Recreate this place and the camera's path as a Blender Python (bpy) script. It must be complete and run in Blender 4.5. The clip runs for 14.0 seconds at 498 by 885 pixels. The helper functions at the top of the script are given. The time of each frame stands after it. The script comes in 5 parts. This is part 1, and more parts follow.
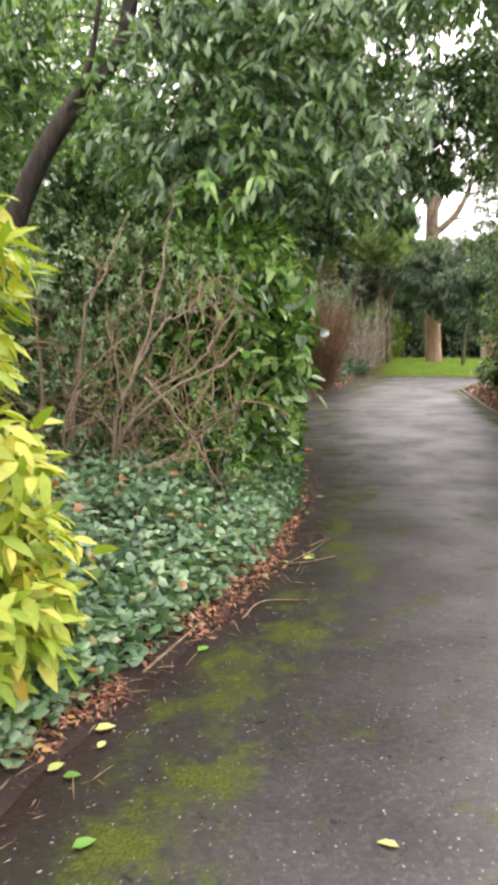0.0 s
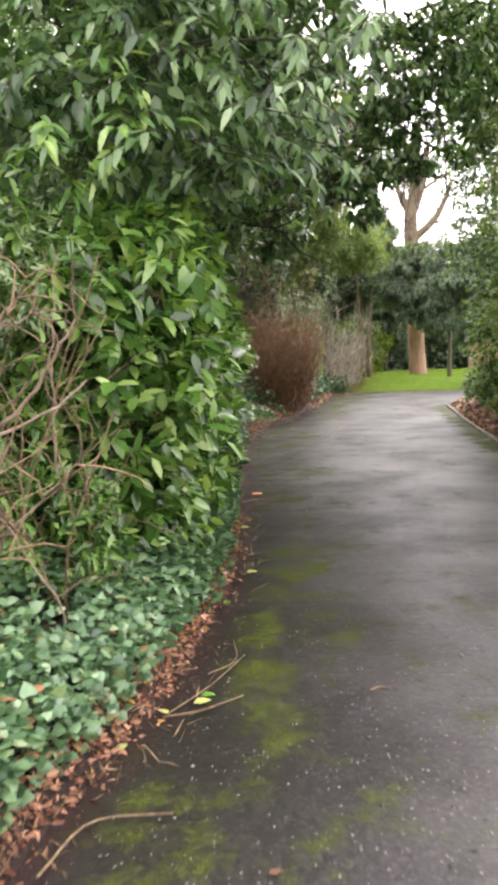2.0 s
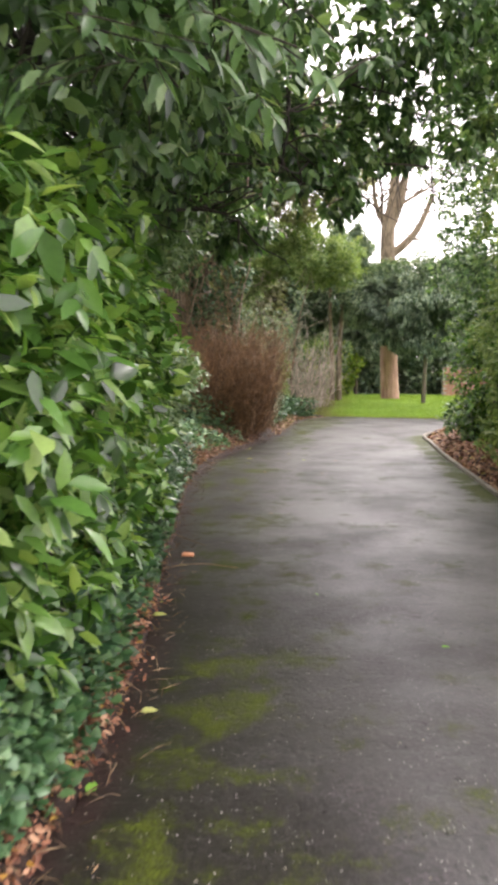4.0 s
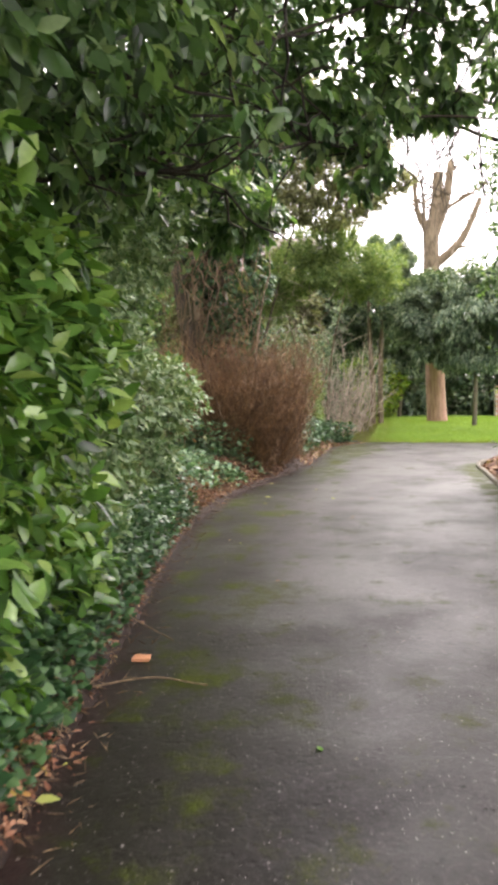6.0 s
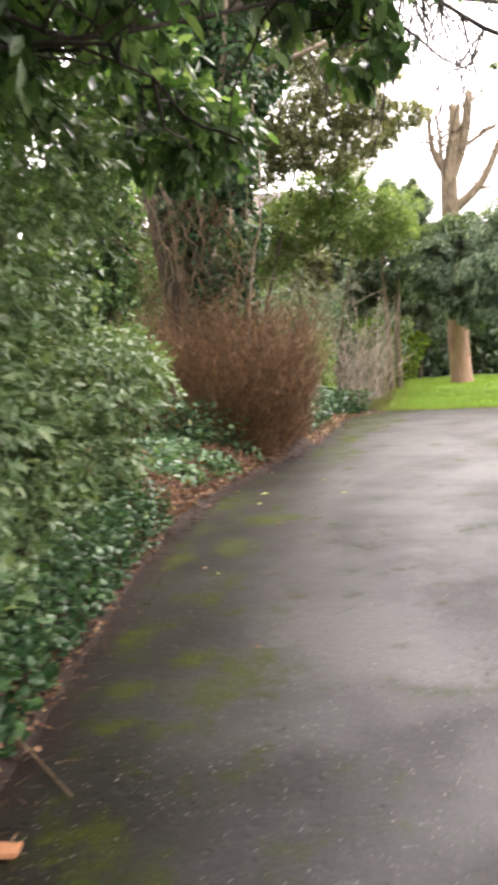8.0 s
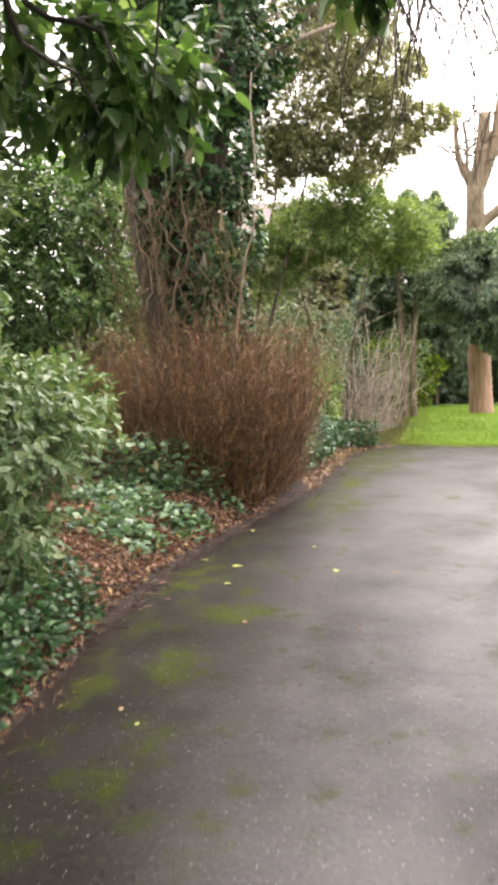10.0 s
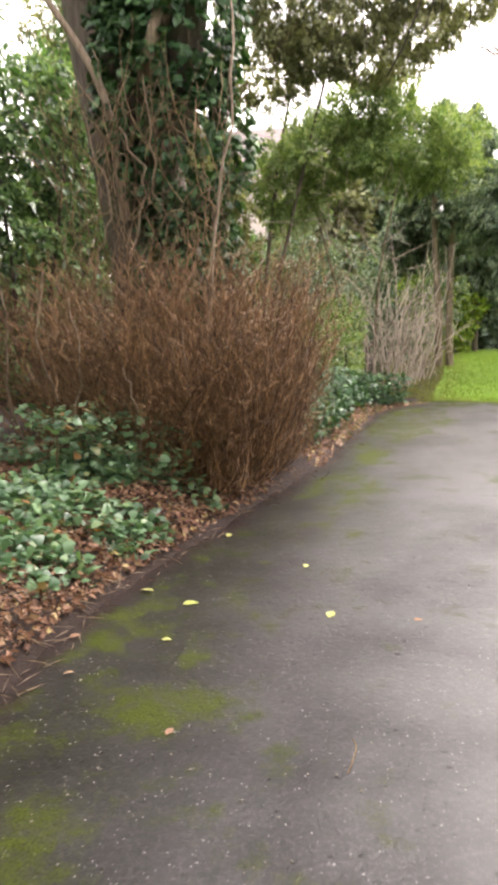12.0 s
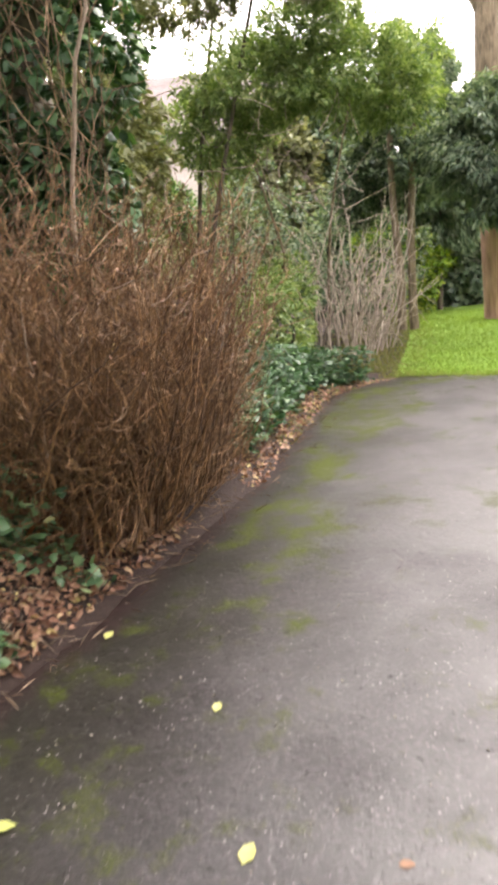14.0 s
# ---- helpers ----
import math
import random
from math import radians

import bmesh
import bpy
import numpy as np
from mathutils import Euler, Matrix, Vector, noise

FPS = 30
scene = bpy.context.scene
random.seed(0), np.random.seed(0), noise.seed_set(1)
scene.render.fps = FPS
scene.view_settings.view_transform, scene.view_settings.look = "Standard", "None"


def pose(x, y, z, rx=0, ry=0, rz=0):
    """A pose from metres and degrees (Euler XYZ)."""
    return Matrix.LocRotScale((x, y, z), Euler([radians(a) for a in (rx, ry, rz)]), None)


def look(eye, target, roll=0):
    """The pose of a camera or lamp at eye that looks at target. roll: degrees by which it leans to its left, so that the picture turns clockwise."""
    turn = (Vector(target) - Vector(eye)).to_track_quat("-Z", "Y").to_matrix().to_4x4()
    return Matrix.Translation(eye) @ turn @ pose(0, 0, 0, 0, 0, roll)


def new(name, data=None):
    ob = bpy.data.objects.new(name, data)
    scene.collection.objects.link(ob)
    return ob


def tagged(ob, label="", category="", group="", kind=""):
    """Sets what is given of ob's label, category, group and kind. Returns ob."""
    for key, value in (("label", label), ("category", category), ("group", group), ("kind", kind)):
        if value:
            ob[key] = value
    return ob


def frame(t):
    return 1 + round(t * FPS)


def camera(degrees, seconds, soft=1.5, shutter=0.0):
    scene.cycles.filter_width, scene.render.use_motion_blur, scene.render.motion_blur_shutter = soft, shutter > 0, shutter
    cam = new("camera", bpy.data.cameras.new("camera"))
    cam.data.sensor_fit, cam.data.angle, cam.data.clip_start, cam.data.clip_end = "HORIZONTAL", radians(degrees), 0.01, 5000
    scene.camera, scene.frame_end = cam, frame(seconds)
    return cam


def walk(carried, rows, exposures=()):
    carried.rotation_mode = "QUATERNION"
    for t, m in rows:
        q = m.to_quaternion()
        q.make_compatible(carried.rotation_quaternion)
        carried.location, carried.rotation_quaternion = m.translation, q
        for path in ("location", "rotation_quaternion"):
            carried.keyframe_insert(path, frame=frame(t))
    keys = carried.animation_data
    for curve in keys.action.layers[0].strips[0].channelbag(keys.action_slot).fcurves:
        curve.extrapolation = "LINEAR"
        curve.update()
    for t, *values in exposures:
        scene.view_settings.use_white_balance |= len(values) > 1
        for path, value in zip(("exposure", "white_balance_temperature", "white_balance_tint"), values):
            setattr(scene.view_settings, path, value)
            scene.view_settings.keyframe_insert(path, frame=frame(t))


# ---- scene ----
cam = camera(35.2, 14.0, soft=4.0, shutter=0.5)
PATH = [
    (0, (0.231, 0.168, 1.517), (0.182, 2.145, 1.218), -0.3),
    (0.5, (0.326, 0.635, 1.511), (0.259, 2.599, 1.14), 0.1),
    (1, (0.545, 1.06, 1.516), (0.46, 3.026, 1.158), -3.4),
    (1.5, (0.607, 1.504, 1.521), (0.571, 3.481, 1.218), 1.6),
    (2, (0.776, 1.977, 1.502), (0.745, 3.96, 1.244), -2.3),
    (2.5, (0.759, 2.441, 1.483), (0.737, 4.418, 1.181), -0.0),
    (3, (0.91, 2.858, 1.5), (0.951, 4.843, 1.258), -2.4),
    (3.5, (0.92, 3.291, 1.491), (0.92, 5.274, 1.232), -0.3),
    (3.7, (0.952, 3.477, 1.491), (1.013, 5.464, 1.266), 0.3),
    (5.8, (1.352, 5.432, 1.443), (1.282, 7.42, 1.233), -0.4),
    (6, (1.404, 5.593, 1.424), (1.34, 7.586, 1.265), -0.9),
    (6.5, (1.475, 6.018, 1.425), (1.329, 7.996, 1.167), -2.4),
    (7, (1.527, 6.446, 1.459), (1.501, 8.43, 1.208), -2.8),
    (7.5, (1.63, 6.848, 1.473), (1.458, 8.824, 1.219), -7.5),
    (8, (1.654, 7.321, 1.487), (1.535, 9.302, 1.239), -3.5),
    (8.2, (1.711, 7.48, 1.485), (1.662, 9.463, 1.232), -2.8),
    (10.3, (1.943, 9.249, 1.685), (1.775, 11.231, 1.468), -1.6),
    (10.5, (1.987, 9.455, 1.699), (1.795, 11.431, 1.46), -3.1),
    (11, (2.01, 9.95, 1.681), (1.74, 11.912, 1.398), -3.7),
    (11.5, (2.18, 10.458, 1.665), (2.035, 12.433, 1.384), -3.6),
    (12, (2.168, 10.916, 1.649), (1.931, 12.869, 1.288), -2.1),
    (12.5, (2.266, 11.412, 1.645), (2.102, 13.354, 1.197), -3.6),
    (13, (2.231, 11.88, 1.646), (1.948, 13.791, 1.128), -4.3),
    (13.5, (2.282, 12.407, 1.649), (2.122, 14.336, 1.146), -5.4),
    (14, (2.346, 12.904, 1.652), (2.191, 14.845, 1.195), -4.8),
]
walk(cam, [(t, look(eye, target, roll)) for t, eye, target, roll in PATH],
     exposures=((0, 1.68, 6750, 15), (0.7, 1.88, 6750, 15), (3.5, 1.86, 6750, 15), (6, 2.0, 6850, 15), (8.2, 2.08, 6900, 15), (11, 2.05, 6950, 15), (14, 2.1, 6950, 15)))

# ---------------------------------------------------------------- world and light
world = bpy.data.worlds.new("overcast_sky")
scene.world = world
world.use_nodes = True
wt = world.node_tree
wt.nodes.clear()
sky = wt.nodes.new("ShaderNodeTexSky")
sky.sky_type = "NISHITA"
sky.sun_disc = False
sky.sun_elevation, sky.sun_rotation = radians(52), radians(37)
sky.air_density, sky.dust_density = 1.0, 4.0
grey = wt.nodes.new("ShaderNodeHueSaturation")
grey.inputs["Saturation"].default_value = 0.12
cloud = wt.nodes.new("ShaderNodeMixRGB")
cloud.inputs[0].default_value = 0.68
cloud.inputs[2].default_value = (14.1, 13.5, 14.1, 1)
back = wt.nodes.new("ShaderNodeBackground")
back.inputs["Strength"].default_value = 0.11
wout = wt.nodes.new("ShaderNodeOutputWorld")
wt.links.new(sky.outputs[0], grey.inputs["Color"])
wt.links.new(grey.outputs[0], cloud.inputs[1])
wt.links.new(cloud.outputs[0], back.inputs["Color"])
wt.links.new(back.outputs[0], wout.inputs["Surface"])

sun_data = bpy.data.lights.new("sun", "SUN")
sun_data.energy, sun_data.angle, sun_data.color = 1.4, radians(40), (1.0, 0.97, 0.93)
sun = new("sun", sun_data)
sun.matrix_world = look((6.3, 14.4, 13.4), (0, 6, 0))

# ---------------------------------------------------------------- materials


def material(name):
    m = bpy.data.materials.new(name)
    m.use_nodes = True
    nt = m.node_tree
    bsdf = nt.nodes["Principled BSDF"]
    return m, nt, bsdf


def node(nt, kind, **values):
    n = nt.nodes.new(kind)
    for k, v in values.items():
        n.inputs[k].default_value = v
    return n


def ramp(nt, source, stops):
    r = nt.nodes.new("ShaderNodeValToRGB")
    el = r.color_ramp.elements
    while len(el) < len(stops):
        el.new(0.5)
    for e, (p, c) in zip(el, stops):
        e.position, e.color = p, (*c, 1)
    nt.links.new(source, r.inputs[0])
    return r.outputs[0]


def mix(nt, fac, a, b, how="MIX"):
    m = nt.nodes.new("ShaderNodeMixRGB")
    m.blend_type = how
    for slot, value in zip(m.inputs, (fac, a, b)):
        if isinstance(value, (int, float)):
            slot.default_value = value
        elif isinstance(value, tuple):
            slot.default_value = (*value, 1)
        else:
            nt.links.new(value, slot)
    return m.outputs[0]


def calc(nt, how, a, b=0.0, c=0.0):
    m = nt.nodes.new("ShaderNodeMath")
    m.operation = how
    for slot, value in zip(m.inputs, (a, b, c)):
        if isinstance(value, (int, float)):
            slot.default_value = value
        else:
            nt.links.new(value, slot)
    return m.outputs[0]


def noise_tex(nt, coord, scale, detail=4.0, rough=0.55):
    n = node(nt, "ShaderNodeTexNoise", Scale=scale, Detail=detail, Roughness=rough)
    nt.links.new(coord, n.inputs["Vector"])
    return n.outputs["Fac"]


def place_of(nt):
    return nt.nodes.new("ShaderNodeNewGeometry").outputs["Position"]


def bump(nt, bsdf, height, strength=0.5, distance=0.01):
    b = node(nt, "ShaderNodeBump", Strength=strength, Distance=distance)
    nt.links.new(height, b.inputs["Height"])
    nt.links.new(b.outputs[0], bsdf.inputs["Normal"])


def leaf_material(name, stops, rough=0.4, glow=0.3, spots=None, gloss=0.36):
    """Leaves that differ one from another, with a fleck on each and some light passing through."""
    m, nt, bsdf = material(name)
    geo = nt.nodes.new("ShaderNodeNewGeometry")
    own = nt.nodes.new("ShaderNodeObjectInfo")
    pick = calc(nt, "FRACT", calc(nt, "ADD", geo.outputs["Random Per Island"], own.outputs["Random"]))
    colour = ramp(nt, pick, stops)
    fleck = noise_tex(nt, geo.outputs["Position"], 45.0, 2.0)
    colour = mix(nt, 0.5, colour, ramp(nt, fleck, [(0.3, (0.66, 0.66, 0.68)), (0.7, (1.0, 1.0, 1.0))]), "MULTIPLY")
    if spots:
        mask = ramp(nt, noise_tex(nt, geo.outputs["Position"], 70.0, 1.0), [(0.5, (0, 0, 0)), (0.6, (1, 1, 1))])
        colour = mix(nt, mask, colour, spots)
    broad = noise_tex(nt, geo.outputs["Position"], 1.3, 2.0)
    colour = mix(nt, 0.6, colour, ramp(nt, broad, [(0.3, (0.70, 0.74, 0.72)), (0.7, (1.0, 1.0, 0.96))]), "MULTIPLY")
    nt.links.new(colour, bsdf.inputs["Base Color"])
    bsdf.inputs["Roughness"].default_value = rough + 0.06
    bsdf.inputs["Specular IOR Level"].default_value = gloss
    through_light = nt.nodes.new("ShaderNodeBsdfTranslucent")
    nt.links.new(mix(nt, 1.0, colour, (1.0, 1.0, 0.45), "MULTIPLY"), through_light.inputs["Color"])
    both = node(nt, "ShaderNodeMixShader", Fac=glow)
    nt.links.new(bsdf.outputs[0], both.inputs[1])
    nt.links.new(through_light.outputs[0], both.inputs[2])
    nt.links.new(both.outputs[0], nt.nodes["Material Output"].inputs["Surface"])
    return m


def bark_material(name, dark, light, scale=9.0, rough=0.85, stretch=0.25, relief=0.02, moss=0.0):
    m, nt, bsdf = material(name)
    pos = place_of(nt)
    sc = nt.nodes.new("ShaderNodeVectorMath")
    sc.operation = "MULTIPLY"
    sc.inputs[1].default_value = (1, 1, stretch)
    nt.links.new(pos, sc.inputs[0])
    fine = noise_tex(nt, sc.outputs[0], scale * 4, 6.0, 0.65)
    wide = noise_tex(nt, pos, scale * 0.35, 3.0)
    colour = ramp(nt, fine, [(0.3, dark), (0.68, light)])
    colour = mix(nt, 0.6, colour, ramp(nt, wide, [(0.3, (0.6, 0.58, 0.55)), (0.7, (1, 1, 1))]), "MULTIPLY")
    strand = nt.nodes.new("ShaderNodeNewGeometry").outputs["Random Per Island"]
    colour = mix(nt, 0.85, colour, ramp(nt, strand, [(0.0, (0.30, 0.28, 0.27)), (0.65, (1, 1, 1)), (1.0, (1.55, 1.5, 1.42))]), "MULTIPLY")
    if moss:
        colour = mix(nt, calc(nt, "MULTIPLY", ramp(nt, noise_tex(nt, pos, 3.0), [(0.45, (0, 0, 0)), (0.62, (1, 1, 1))]), moss), colour, (0.07, 0.09, 0.03))
    nt.links.new(colour, bsdf.inputs["Base Color"])
    bsdf.inputs["Roughness"].default_value = rough
    bump(nt, bsdf, fine, 0.8, relief)
    return m


LAUREL = leaf_material("laurel_leaf", [(0.0, (0.025, 0.075, 0.014)), (0.5, (0.13, 0.29, 0.055)), (0.85, (0.27, 0.46, 0.11)), (1.0, (0.46, 0.62, 0.20))], 0.20, 0.36, None, 0.9)
CANOPY = leaf_material("canopy_leaf", [(0.0, (0.018, 0.055, 0.017)), (0.5, (0.125, 0.25, 0.09)), (0.85, (0.27, 0.43, 0.19)), (1.0, (0.44, 0.58, 0.33))], 0.22, 0.45, None, 0.85)
GOLDEN = leaf_material("golden_leaf", [(0.0, (0.26, 0.40, 0.04)), (0.3, (0.41, 0.52, 0.06)), (0.8, (0.58, 0.62, 0.12)), (0.93, (0.70, 0.64, 0.12)), (1.0, (0.50, 0.34, 0.05))], 0.4, 0.35)
IVY = leaf_material("ivy_leaf", [(0.0, (0.05, 0.125, 0.055)), (0.5, (0.16, 0.30, 0.15)), (0.85, (0.28, 0.45, 0.24)), (0.96, (0.40, 0.52, 0.27)), (0.98, (0.45, 0.24, 0.10)), (1.0, (0.50, 0.20, 0.08))], 0.28, 0.30, None, 0.8)
# Darker copy of the ivy leaf, with shade put into its colour.
SHADEIVY = leaf_material("shaded_ivy_leaf", [(0.0, (0.022, 0.068, 0.026)), (0.6, (0.055, 0.13, 0.05)), (1.0, (0.14, 0.25, 0.10))], 0.32, 0.24)
HOLLY = leaf_material("variegated_leaf", [(0.0, (0.07, 0.15, 0.055)), (0.5, (0.14, 0.25, 0.11)), (0.85, (0.28, 0.39, 0.21)), (1.0, (0.48, 0.56, 0.34))], 0.32, 0.28, (0.30, 0.39, 0.21))
DARKGREEN = leaf_material("conifer_leaf", [(0.0, (0.06, 0.115, 0.07)), (0.6, (0.19, 0.28, 0.18)), (1.0, (0.42, 0.50, 0.36))], 0.38, 0.36, None, 0.6)
MIDGREEN = leaf_material("bay_leaf", [(0.0, (0.12, 0.21, 0.06)), (0.6, (0.23, 0.335, 0.12)), (1.0, (0.42, 0.51, 0.24))], 0.34, 0.48, None, 0.6)
OLIVE = leaf_material("oak_leaf", [(0.0, (0.16, 0.17, 0.09)), (0.6, (0.30, 0.32, 0.17)), (1.0, (0.45, 0.46, 0.27))], 0.38, 0.45, None, 0.6)
LIME = leaf_material("lime_leaf", [(0.0, (0.10, 0.20, 0.02)), (0.6, (0.22, 0.35, 0.04)), (1.0, (0.45, 0.53, 0.08))], 0.4, 0.32)
GRASS = leaf_material("grass_blade", [(0.0, (0.19, 0.32, 0.040)), (0.7, (0.30, 0.45, 0.08)), (1.0, (0.42, 0.53, 0.14))], 0.5, 0.38)
DRYGRASS = leaf_material("mossy_grass_blade", [(0.0, (0.16, 0.19, 0.04)), (0.5, (0.24, 0.28, 0.07)), (1.0, (0.38, 0.32, 0.14))], 0.6, 0.3)
LITTER = leaf_material("dead_leaf", [(0.0, (0.10, 0.05, 0.034)), (0.35, (0.28, 0.135, 0.088)), (0.75, (0.46, 0.26, 0.175)), (0.94, (0.58, 0.38, 0.25)), (1.0, (0.62, 0.50, 0.20))], 0.6, 0.12)
REDLITTER = leaf_material("red_dead_leaf", [(0.0, (0.12, 0.05, 0.032)), (0.35, (0.33, 0.14, 0.085)), (0.75, (0.52, 0.26, 0.165)), (0.93, (0.64, 0.38, 0.24)), (0.97, (0.58, 0.30, 0.06)), (1.0, (0.52, 0.56, 0.14))], 0.6, 0.12)
FALLEN = leaf_material("fallen_yellow_leaf", [(0.0, (0.52, 0.56, 0.16)), (1.0, (0.64, 0.62, 0.24))], 0.45, 0.2)
FALLENGREEN = leaf_material("fallen_green_leaf", [(0.0, (0.13, 0.30, 0.04)), (1.0, (0.20, 0.40, 0.06))], 0.4, 0.2)
REDTWIG = bark_material("red_brown_twig", (0.045, 0.022, 0.012), (0.46, 0.27, 0.13), 7.0, 0.6)
DRYTWIG = bark_material("dry_brown_twig", (0.11, 0.07, 0.04), (0.42, 0.295, 0.18), 8.0, 0.75)
GREYTWIG = bark_material("grey_bare_twig", (0.28, 0.225, 0.18), (0.68, 0.58, 0.48), 8.0, 0.8)
PALETWIG = bark_material("pale_vine", (0.20, 0.14, 0.10), (0.48, 0.38, 0.28), 9.0, 0.75)
DARKBARK = bark_material("dark_bark", (0.022, 0.018, 0.014), (0.085, 0.068, 0.052), 6.0, 0.85)
GREYBARK = bark_material("grey_bark", (0.05, 0.038, 0.03), (0.19, 0.15, 0.12), 5.0, 0.9, 0.2, 0.03, 0.5)
REDBARK = bark_material("reddish_bark", (0.30, 0.16, 0.12), (0.66, 0.41, 0.33), 4.0, 0.85, 0.12, 0.03)
TANBARK = bark_material("tan_bark", (0.085, 0.068, 0.042), (0.33, 0.26, 0.17), 6.0, 0.85, 0.2, 0.05)


def path_material():
    """Wet asphalt with pale chippings, olive moss along its edge and darker damp patches. UV: metres from the left edge, metres from the right edge."""
    m, nt, bsdf = material("wet_asphalt")
    pos = place_of(nt)
    uv = nt.nodes.new("ShaderNodeUVMap")
    sep = nt.nodes.new("ShaderNodeSeparateXYZ")
    nt.links.new(uv.outputs[0], sep.inputs[0])
    left, right = sep.outputs[0], sep.outputs[1]
    grain = noise_tex(nt, pos, 130.0, 3.0, 0.75)
    coarse = noise_tex(nt, pos, 48.0, 2.0, 0.6)
    wide = noise_tex(nt, pos, 0.8, 2.0, 0.45)
    mid = noise_tex(nt, pos, 5.0, 4.0, 0.6)
    colour = ramp(nt, calc(nt, "ADD", calc(nt, "MULTIPLY", grain, 0.55), calc(nt, "MULTIPLY", coarse, 0.45)), [(0.36, (0.006, 0.0046, 0.0057)), (0.52, (0.0200, 0.0160, 0.0192)), (0.66, (0.082, 0.068, 0.078))])
    colour = mix(nt, 0.75, colour, ramp(nt, wide, [(0.3, (0.5, 0.47, 0.48)), (0.7, (1.1, 1.07, 1.05))]), "MULTIPLY")
    colour = mix(nt, 0.55, colour, ramp(nt, mid, [(0.3, (0.6, 0.6, 0.6)), (0.7, (1.15, 1.12, 1.1))]), "MULTIPLY")
    worn = noise_tex(nt, pos, 24.0, 4.0, 0.7)
    colour = mix(nt, 0.8, colour, ramp(nt, worn, [(0.33, (0.2, 0.19, 0.2)), (0.46, (1.0, 1.0, 1.0)), (0.7, (1.4, 1.35, 1.38))]), "MULTIPLY")
    # moss: a broken band along the left edge and a strip along the bed
    band = ramp(nt, calc(nt, "DIVIDE", left, 1.6), [(0.04, (0, 0, 0)), (0.14, (1, 1, 1)), (0.42, (1, 1, 1)), (0.72, (0, 0, 0))])
    strip = ramp(nt, calc(nt, "DIVIDE", right, 1.0), [(0.03, (1, 1, 1)), (0.20, (0.9, 0.9, 0.9)), (0.42, (0, 0, 0))])
    patch = noise_tex(nt, pos, 3.0, 7.0, 0.72)
    patch = calc(nt, "MULTIPLY_ADD", patch, 2.3, -0.66)
    patch = calc(nt, "ADD", patch, calc(nt, "MULTIPLY", calc(nt, "SUBTRACT", noise_tex(nt, pos, 70.0, 3.0), 0.5), 0.4))
    flat = nt.nodes.new("ShaderNodeSeparateXYZ")
    nt.links.new(pos, flat.inputs[0])
    spot = 0.0
    for x, y, rx, ry in MOSS:
        dx = calc(nt, "DIVIDE", calc(nt, "SUBTRACT", flat.outputs[0], x), rx)
        dy = calc(nt, "DIVIDE", calc(nt, "SUBTRACT", flat.outputs[1], y), ry)
        near = calc(nt, "SUBTRACT", 1.0, calc(nt, "ADD", calc(nt, "MULTIPLY", dx, dx), calc(nt, "MULTIPLY", dy, dy)))
        spot = calc(nt, "MAXIMUM", spot, calc(nt, "MULTIPLY_ADD", near, 0.7, 0.2))
    amount = calc(nt, "ADD", calc(nt, "MULTIPLY", calc(nt, "MAXIMUM", calc(nt, "MULTIPLY", band, 0.30), calc(nt, "MULTIPLY", strip, 1.35)), 0.34), calc(nt, "MULTIPLY", spot, 0.27))
    moss = ramp(nt, calc(nt, "ADD", patch, amount), [(0.62, (0, 0, 0)), (0.98, (1, 1, 1))])
    green = ramp(nt, noise_tex(nt, pos, 90.0, 3.0), [(0.3, (0.022, 0.030, 0.004)), (0.7, (0.090, 0.112, 0.015))])
    # Algal film on the left side, darkened further for shade under the hedge.
    algae_shade = calc(nt, "MULTIPLY", ramp(nt, calc(nt, "DIVIDE", calc(nt, "ADD", left, calc(nt, "MULTIPLY", calc(nt, "SUBTRACT", noise_tex(nt, pos, 1.1, 3.0), 0.5), 1.6)), 2.0), [(0.18, (1, 1, 1)), (0.62, (0, 0, 0))]), 0.75)
    colour = mix(nt, algae_shade, colour, ramp(nt, grain, [(0.3, (0.006, 0.0058, 0.0042)), (0.7, (0.030, 0.028, 0.019))]))
    for scale, size, keep in ((60.0, 0.24, 0.82), (30.0, 0.14, 0.93)):
        v = node(nt, "ShaderNodeTexVoronoi", Scale=scale)
        bent_pos = nt.nodes.new("ShaderNodeVectorMath")
        bent_pos.operation = "MULTIPLY_ADD"
        bent_pos.inputs[1].default_value = (0.016, 0.016, 0.0)
        warp = node(nt, "ShaderNodeTexNoise", Scale=55.0)
        nt.links.new(pos, warp.inputs["Vector"])
        nt.links.new(warp.outputs["Color"], bent_pos.inputs[0])
        nt.links.new(pos, bent_pos.inputs[2])
        nt.links.new(bent_pos.outputs[0], v.inputs["Vector"])
        dot = calc(nt, "LESS_THAN", v.outputs["Distance"], size)
        few = nt.nodes.new("ShaderNodeSeparateColor")
        nt.links.new(v.outputs["Color"], few.inputs[0])
        dot = calc(nt, "MULTIPLY", dot, calc(nt, "GREATER_THAN", few.outputs[0], keep))
        colour = mix(nt, calc(nt, "MULTIPLY", dot, calc(nt, "MULTIPLY", few.outputs[1], 0.85)), colour, (0.36, 0.33, 0.33))
    colour = mix(nt, calc(nt, "MULTIPLY", moss, 0.85), colour, green)
    # brown grit swept to the left edge
    grit = ramp(nt, calc(nt, "ADD", calc(nt, "DIVIDE", left, 0.34), calc(nt, "MULTIPLY", noise_tex(nt, pos, 9.0), 0.9)), [(0.55, (1, 1, 1)), (0.95, (0, 0, 0))])
    colour = mix(nt, calc(nt, "MULTIPLY", grit, 0.92), colour, ramp(nt, grain, [(0.3, (0.010, 0.006, 0.006)), (0.7, (0.044, 0.025, 0.023))]))
